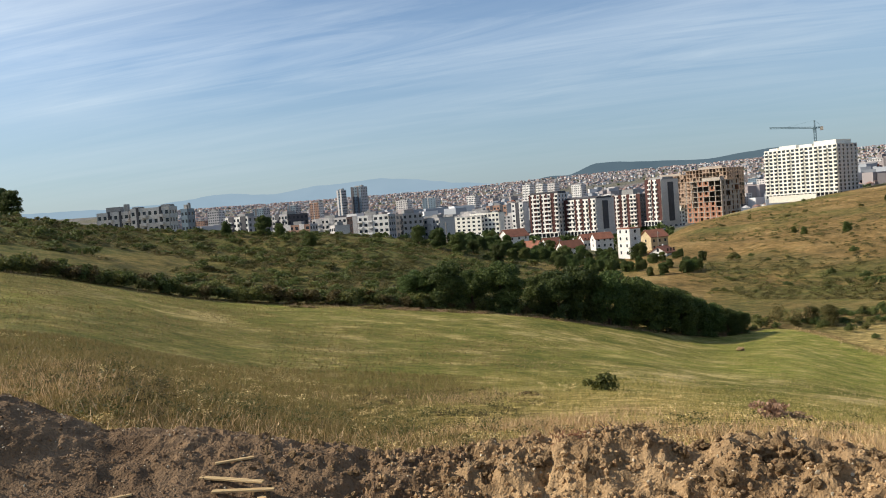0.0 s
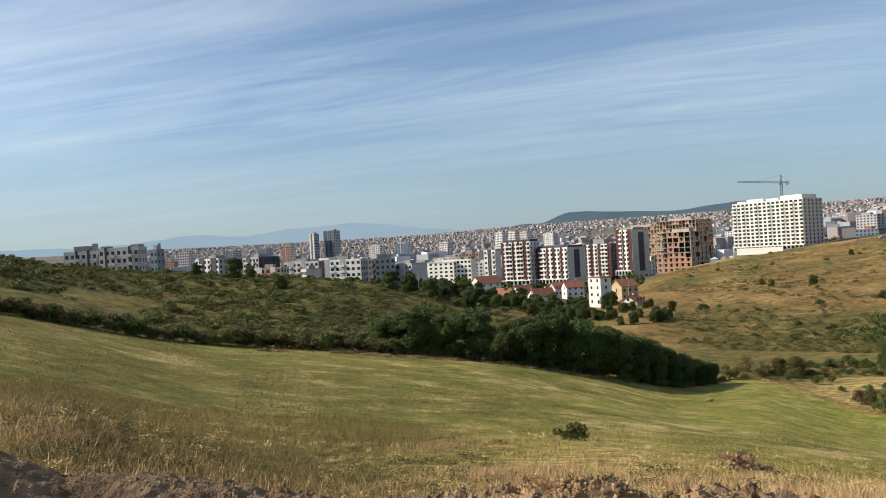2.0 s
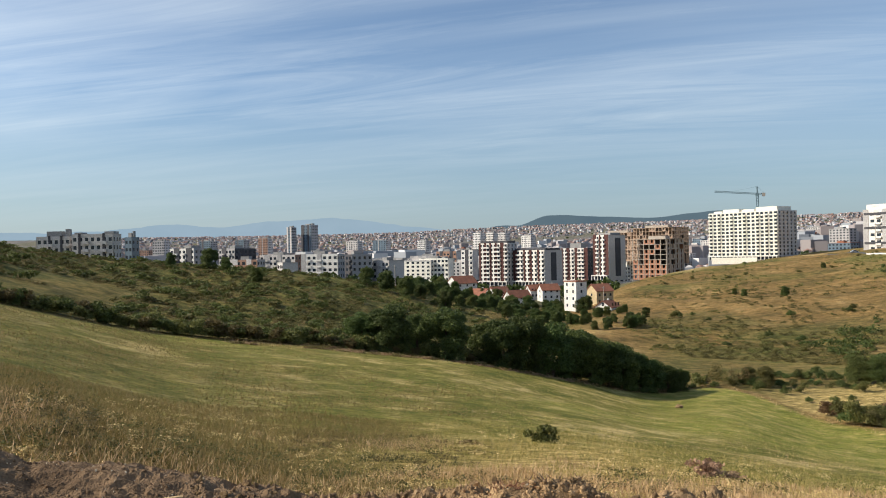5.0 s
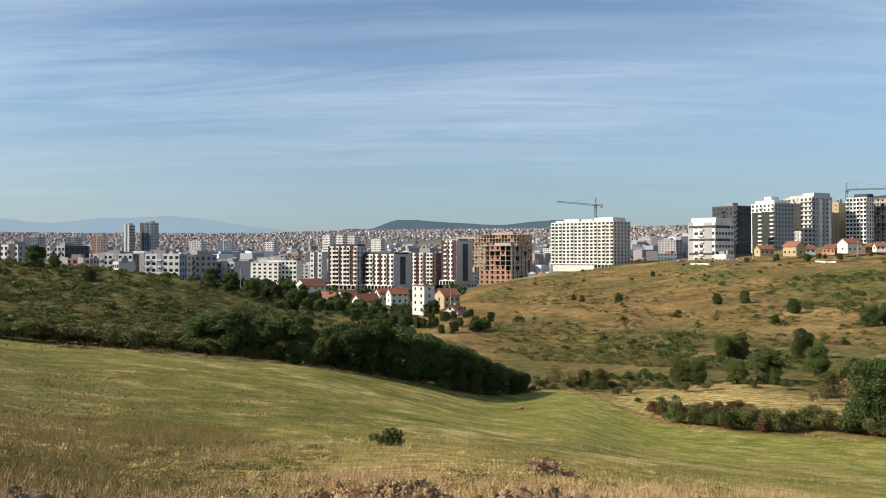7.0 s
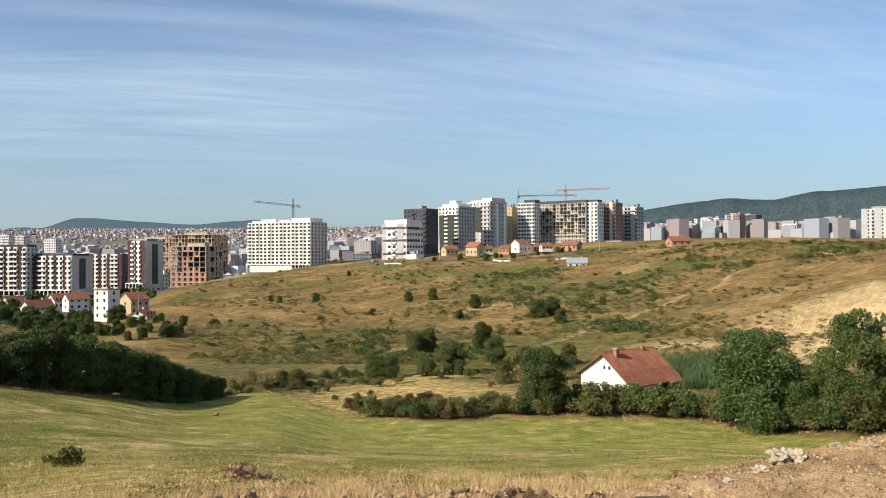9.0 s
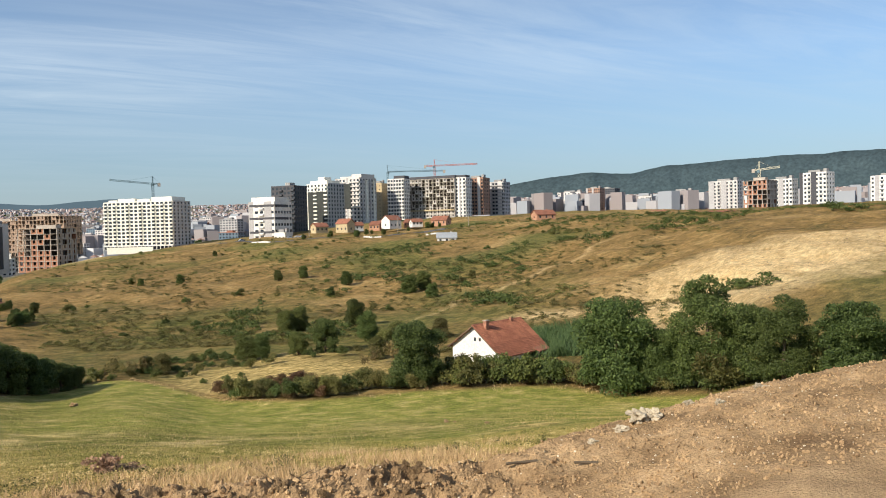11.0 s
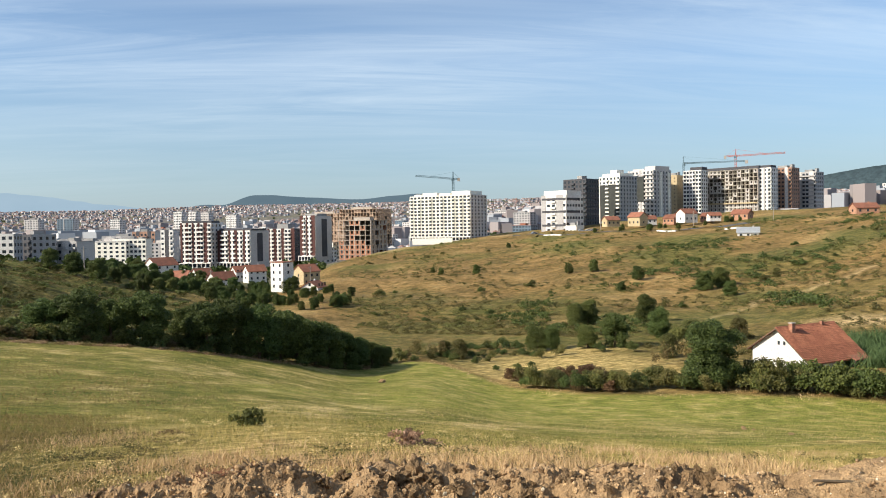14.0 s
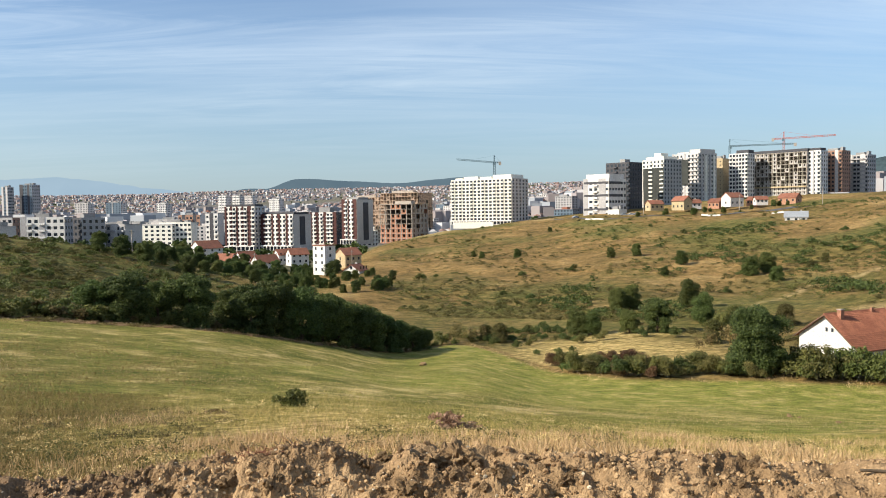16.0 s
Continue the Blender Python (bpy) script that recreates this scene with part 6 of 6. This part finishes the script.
plank(-16.9, 11.6, 0.95, -28, lift=0.07, tilt=4)
plank(-16.2, 11.35, 0.85, -12, lift=0.10, tilt=3, label="long split lath across the other timber")
plank(-16.6, 12.1, 0.55, 4, 0.06)
plank(-15.6, 11.15, 0.45, 2, 0.12, "short board with nailed blocks", 0.03)
plank(-26.5, 11.4, 0.75, -4, 0.05)
plank(-24.6, 11.5, 0.5, 2, 0.05)
plank(-29.6, 11.6, 0.5, 6, 0.05)
for b, d in ((-15.0, 11.2), (-14.1, 11.0)):
    x, y = polar(b, d)
    ob = new("timber_block", Shape().box(-0.06, -0.05, 0, 0.06, 0.05, 0.13).mesh("timber_block", WOOD))
    ob.matrix_basis = pose(x, y, on_bank(x, y), 0, 0, 20)
    tagged(ob, "small square offcut of pale timber", "timber offcut", "loose planks")


def boulder(name, label, bearing, back, size, seed, mat=CLOD, sink=0.3, flat=1.0):
    rc = np.interp(bearing, [p[0] for p in BANK], [p[1] for p in BANK])
    x, y = polar(bearing, rc + back)
    ob = new(name, clod_mesh(seed, mat, 0.45, 4))
    ob.matrix_basis = pose(x, y, on_bank(x, y) + size * (0.5 - sink), 0, 0, seed * 40) @ Matrix.Diagonal((size, size * 0.9, size * flat, 1))
    return tagged(ob, label, "lump of earth" if mat is CLOD else "rock", "lumps on the bank")


for b, back, sz, sd, fl in ((21.3, -0.1, 0.20, 51, 1.5), (22.2, -0.2, 0.13, 52, 1.2), (15.9, 0.1, 0.10, 53, 1.0), (19.8, -0.2, 0.15, 54, 1.1), (26.5, -0.1, 0.12, 55, 1.2), (32.0, -0.2, 0.13, 56, 1.1), (17.5, -0.9, 0.13, 57, 1.0),
                            (13.4, -0.9, 0.11, 58, 1.0), (24.0, -0.6, 0.12, 59, 1.0), (5.0, -0.5, 0.10, 60, 1.0), (0.5, -0.4, 0.13, 61, 1.0), (29.0, -0.6, 0.11, 62, 1.0)):
    boulder("earth_lump", "hard lump of brown earth on the bank's crest", b, back, sz, sd, CLOD, flat=fl)
for b, back, sz, sd in ((57.3, 0.0, 0.20, 63), (58.2, -0.1, 0.15, 64), (55.9, -0.2, 0.11, 65), (60.5, 0.1, 0.08, 66), (54.0, -0.4, 0.07, 67), (62.5, -0.5, 0.08, 68), (65.0, 0.0, 0.09, 69)):
    boulder("rock", "pale angular rock on the rubble slope", b, back, sz, sd, STONE, 0.2, 0.8)


def twigs(bearing, back, count, length, mat, label, seed):
    r = random.Random(seed)
    rc = np.interp(bearing, [p[0] for p in BANK], [p[1] for p in BANK])
    s = Shape()
    for _ in range(count):
        b = bearing + r.gauss(0, 1.2)
        x, y = polar(b, rc + back + r.gauss(0, 0.12))
        z = on_bank(x, y)
        a, e = r.uniform(0, 6.28), r.uniform(-0.05, 0.55)
        q = (x + math.cos(a) * length * r.uniform(0.4, 1), y + math.sin(a) * length * 0.6, z + length * e)
        s.beam((x, y, z), q, r.uniform(0.003, 0.006), 3)
    ob = new("brushwood", s.mesh("brushwood", mat))
    return tagged(ob, label, "brushwood", "brushwood heaps")


TWIG_RED = surface("reddish twigs", (0.30, 0.14, 0.08), 0.9, (0.20, 0.09, 0.05), 0.5)
twigs(7.4, 0.05, 150, 0.24, TWIG_RED, "heap of reddish dead twigs on the bank", 3)
twigs(10.4, -0.02, 130, 0.22, BARK, "tangle of dark cut branches on the bank", 4)
twigs(33.5, 0.3, 14, 0.5, BARK, "few dark dead stalks behind the bank", 6)
for b, back, ln, tn in ((34.5, -0.95, 0.62, 6), (53.5, -1.2, 0.36, -5), (49.0, -0.5, 0.5, 10)):
    rc = np.interp(b, [p[0] for p in BANK], [p[1] for p in BANK])
    x, y = polar(b, rc + back)
    ob = new("stick", Shape().beam((-ln / 2, 0, 0.03), (ln / 2, 0, 0.05), 0.022, 7).mesh("stick", BARK))
    ob.matrix_basis = pose(x, y, on_bank(x, y), 0, 0, -b + tn)
    tagged(ob, "dark weathered stick half buried in rubble", "stick", "sticks")
strew_clods()


for b, d, sz, sd in ((43.7, 72, 0.22, 80), (46.6, 64, 0.16, 81), (18.9, 101, 0.4, 82), (44.3, 71, 0.12, 83)):
    x, y = polar(b, d)
    ob = new("earth_lump", clod_mesh(sd, CLOD, 0.45, 3))
    ob.matrix_basis = pose(x, y, ground_at(b, d) + sz * 0.3, 0, 0, sd) @ Matrix.Diagonal((sz, sz, sz, 1))
    tagged(ob, "small dark clod of earth lying in the meadow", "lump of earth", "lumps in the meadow")


# ---------------------------------------------------------------- ridge road, cars, posts
def ridge_road():
    s = Shape()
    bs = np.arange(28, 45.5, 0.25)
    for b in bs:
        v = plan_at(np.array([b]))[0]
        d = v[5] - 46 + 30 * max(0, (b - 40) / 5)
        for off in (0, 6):
            x, y = polar(b, d + off)
            s.v.append((x, y, ground_at(b, d + off) + 0.15))
    s.f = [(2 * i, 2 * i + 2, 2 * i + 3, 2 * i + 1) for i in range(len(bs) - 1)]
    tagged(new("road", s.mesh("road", ASPHALT)), "grey asphalt road along the ridge", "road", kind="structure")
    for b0, b1 in ((38.2, 39.4), (42.6, 44.2), (30.5, 31.6)):
        w = Shape()
        for b in np.arange(b0, b1, 0.2):
            v = plan_at(np.array([b]))[0]
            p0, p1 = polar(b, v[5] - 50), polar(b + 0.2, plan_at(np.array([b + 0.2]))[0][5] - 50)
            z = ground_at(b, v[5] - 50)
            w.beam((*p0, z + 0.5), (*p1, z + 0.5), 0.55)
        tagged(new("garden_wall", w.mesh("garden_wall", PLASTER)), "low white garden wall beside the ridge road", "wall", kind="structure")


ridge_road()


def car(bearing, dist, turn, label):
    ob = thing("car", spot(bearing, dist, -0.15, turn), label, "car", "parked cars")
    body = Shape().box(-2.1, -0.85, 0.3, 2.1, 0.85, 0.85)
    body.add([(-1.5, -0.8, 0.85), (1.2, -0.8, 0.85), (1.2, 0.8, 0.85), (-1.5, 0.8, 0.85), (-1.0, -0.68, 1.42), (0.55, -0.68, 1.42), (0.55, 0.68, 1.42), (-1.0, 0.68, 1.42)],
             [(4, 5, 6, 7), (0, 1, 5, 4), (1, 2, 6, 5), (2, 3, 7, 6), (3, 0, 4, 7)])
    part("body", body, CAR, ob)
    part("side_window", Shape().box(-0.95, -0.82, 0.9, 0.6, -0.74, 1.3), GLASS, ob)
    for sx in (-1.3, 1.3):
        for sy in (-0.8, 0.8):
            part("wheel", Shape().beam((sx, sy - 0.1, 0.32), (sx, sy + 0.1, 0.32), 0.32, 12), RUBBER, ob)
    return ob


for b, d, t in ((33.1, 512, 20), (33.6, 514, 15), (34.0, 515, 10), (29.8, 530, 30), (25.0, 600, 0), (25.8, 604, 0)):
    car(b, d, t, "small parked car beside the ridge road")


def pole(bearing, dist, h, label):
    x, y = polar(bearing, dist)
    ob = thing("utility_pole", pose(x, y, ground_at(bearing, dist) - 0.3), label, "utility pole", "utility poles")
    part("post", Shape().beam((0, 0, 0), (0, 0, h), 0.14, 8), CONCRETE, ob)
    part("crossarm", Shape().box(-0.9, -0.06, h - 0.7, 0.9, 0.06, h - 0.58), STEEL, ob)
    return ob


for b, d, h in ((34.4, 505, 15), (40.6, 470, 9), (45.6, 430, 9), (14.0, 340, 8), (7.3, 350, 8), (-0.6, 300, 8), (31.0, 545, 16)):
    pole(b, d, h, "slim concrete pole with a crossarm")
# pit wall below the white slab
x, y = polar(22.6, 610)
tagged(new("retaining_wall", Shape().box(-16, 0, -2.5, 16, 0.5, 2.2).mesh("retaining_wall", CREAM)), "pale retaining wall of a building pit", "wall", kind="structure").matrix_basis = pose(x, y, EYE - 9.6, 0, 0, -22.6 - 20)


# ---------------------------------------------------------------- the town
def town_mat(name, stops):
    m = bpy.data.materials.new(name)
    m.use_nodes = True
    nt, node, link = tree_of(m)
    out, bsdf = node("ShaderNodeOutputMaterial"), node("ShaderNodeBsdfPrincipled", in_Roughness=0.9)
    geo = node("ShaderNodeNewGeometry")
    rp = ramp(node, stops)
    rp.color_ramp.interpolation = "CONSTANT"
    link(geo.outputs["Random Per Island"], rp.inputs[0])
    link(rp.outputs[0], bsdf.inputs["Base Color"])
    link(bsdf.outputs[0], out.inputs[0])
    return m


# wall and roof tones leant to cool grey, a little haze painted in
TOWN_WALL = town_mat("town walls", [(0.0, (0.36, 0.35, 0.36)), (0.25, (0.27, 0.24, 0.24)), (0.42, (0.60, 0.59, 0.59)), (0.52, (0.25, 0.215, 0.21)), (0.75, (0.27, 0.29, 0.32)), (1.0, (0.5, 0.48, 0.46))])
TOWN_ROOF = town_mat("town roofs", [(0.0, (0.24, 0.145, 0.12)), (0.3, (0.30, 0.20, 0.17)), (0.5, (0.30, 0.22, 0.20)), (0.72, (0.24, 0.24, 0.27)), (0.9, (0.50, 0.49, 0.48)), (1.0, (0.5, 0.48, 0.46))])


def town():
    r = random.Random(99)
    # mid-distance blocks, each a building of its own
    count = 0
    mats = (PLASTER, CREAM, PALEG, GREYW, BROWNW, PALEG, GREYW, BLUEGL, DARKW)
    while count < 330:
        b = r.uniform(-19, 70)
        d = 640 * (2000 / 640) ** r.random() if b < 17 else 980 * (2300 / 980) ** r.random()
        if 16 < b < 50 and d < 900:
            continue
        x, y = polar(b, d)
        g = float(land(np.array([x]), np.array([y]))[0])
        w, dp, h = r.uniform(12, 38), r.uniform(10, 18), r.choice((9, 12, 15, 18, 21, 24, 27, 32, 44 if d > 1200 else 15, 36 if d > 1100 else 18))
        if d < 1000 and g + h > -4:
            h = max(8, -6 - g)
        m = r.choice(mats)
        t = r.choice((28, 35, 40, 118))
        ob = thing("town_block", pose(x, y, g + EYE - 3, 0, 0, -b - t), "plain mid-rise building in the town", "building", "town blocks")
        part("wall", Shape().box(-w, 0, 0, 0, dp, h + 3), m, ob)
        s = Shape()
        fl = max(2, int(h / 3))
        for f in range(fl):
            z = 3 + (f + 0.32) * h / fl
            n = max(3, int(w / 4))
            for k in range(n):
                xx = -w + (k + 0.25) * w / n
                s.box(xx, -0.06, z, xx + w / n * 0.5, 0.02, z + h / fl * 0.5)
            n = max(2, int(dp / 4.5))
            for k in range(n):
                yy = (k + 0.3) * dp / n
                s.box(-0.02, yy, z, 0.06, yy + dp / n * 0.45, z + h / fl * 0.5)
        part("glazing", s, GLASS, ob, kind="stuff")
        part("roof", Shape().box(-w - 0.3, -0.3, h + 3, 0.3, dp + 0.3, h + 3.5).box(-w * 0.7, dp * 0.3, h + 3.5, -w * 0.4, dp * 0.7, h + 5.6), r.choice((ROOFG, ROOFG, ROOFG, CREAM, PALEG, ROOFT)), ob)
        count += 1
    walls, roofs = Shape(), Shape()
    pts = []
    for _ in range(24000):
        b = r.uniform(-21, 86)
        d = 1000 * (4350 / 1000) ** (r.random() ** 0.85)
        pts.append((b, d))
    a = np.array([polar(*p) for p in pts])
    zz = land(a[:, 0], a[:, 1]) + EYE
    thin = rough(a[:, 0], a[:, 1], 420, 3, 17)
    for (x, y), z, (b, d), q in zip(a, zz, pts, thin):
        if q < -0.45:
            continue
        tall = d < 2600 and r.random() < 0.28
        w, dp, h = (r.uniform(14, 30), r.uniform(12, 16), r.uniform(14, 34)) if tall else (r.uniform(7, 12), r.uniform(6, 10), r.uniform(4, 8))
        m = Matrix.Translation((x, y, z - 2)) @ Matrix.Rotation(r.choice((0.3, 0.5, 1.2, 2.0)) + r.uniform(-0.2, 0.2), 4, "Z")
        walls.add([m @ Vector(p) for p in ((-w / 2, -dp / 2, 0), (w / 2, -dp / 2, 0), (w / 2, dp / 2, 0), (-w / 2, dp / 2, 0), (-w / 2, -dp / 2, h + 2), (w / 2, -dp / 2, h + 2), (w / 2, dp / 2, h + 2), (-w / 2, dp / 2, h + 2))],
                  [(4, 5, 6, 7), (0, 1, 5, 4), (1, 2, 6, 5), (2, 3, 7, 6), (3, 0, 4, 7)])
        if not tall:
            e, t = h + 2.02, h + 2 + dp * 0.32
            roofs.add([m @ Vector(p) for p in ((-w / 2 - 0.4, -dp / 2 - 0.4, e), (w / 2 + 0.4, -dp / 2 - 0.4, e), (w / 2 + 0.4, dp / 2 + 0.4, e), (-w / 2 - 0.4, dp / 2 + 0.4, e), (-w * 0.3, 0, t), (w * 0.3, 0, t))],
                      [(0, 1, 5, 4), (2, 3, 4, 5), (1, 2, 5), (3, 0, 4)])
    far = thing("far_town", pose(0, 0, 0), "far town of small pale houses with red roofs climbing a hill", "town", kind="stuff")
    part("far_walls", walls, TOWN_WALL, far, kind="stuff")
    part("far_roofs", roofs, TOWN_ROOF, far, kind="stuff")


town()
# trees among the town
def in_town(g, n):
    b = g.uniform(-20, 80, n)
    near_end = np.where(b < 15, 480.0, 1000.0)
    return b, near_end * (4200 / near_end) ** g.rand(n), np.ones(n, bool)


TUFT = [bush_quads(6, 8, 81 + i, 1.3, 0.95) for i in range(4)]
scatter_mesh("town_trees", "dark green trees between the town's buildings", LEAF_DARK, TUFT, strew(2600, in_town, 0.7, 1.5, (0.7, 1.1), 19), "trees")
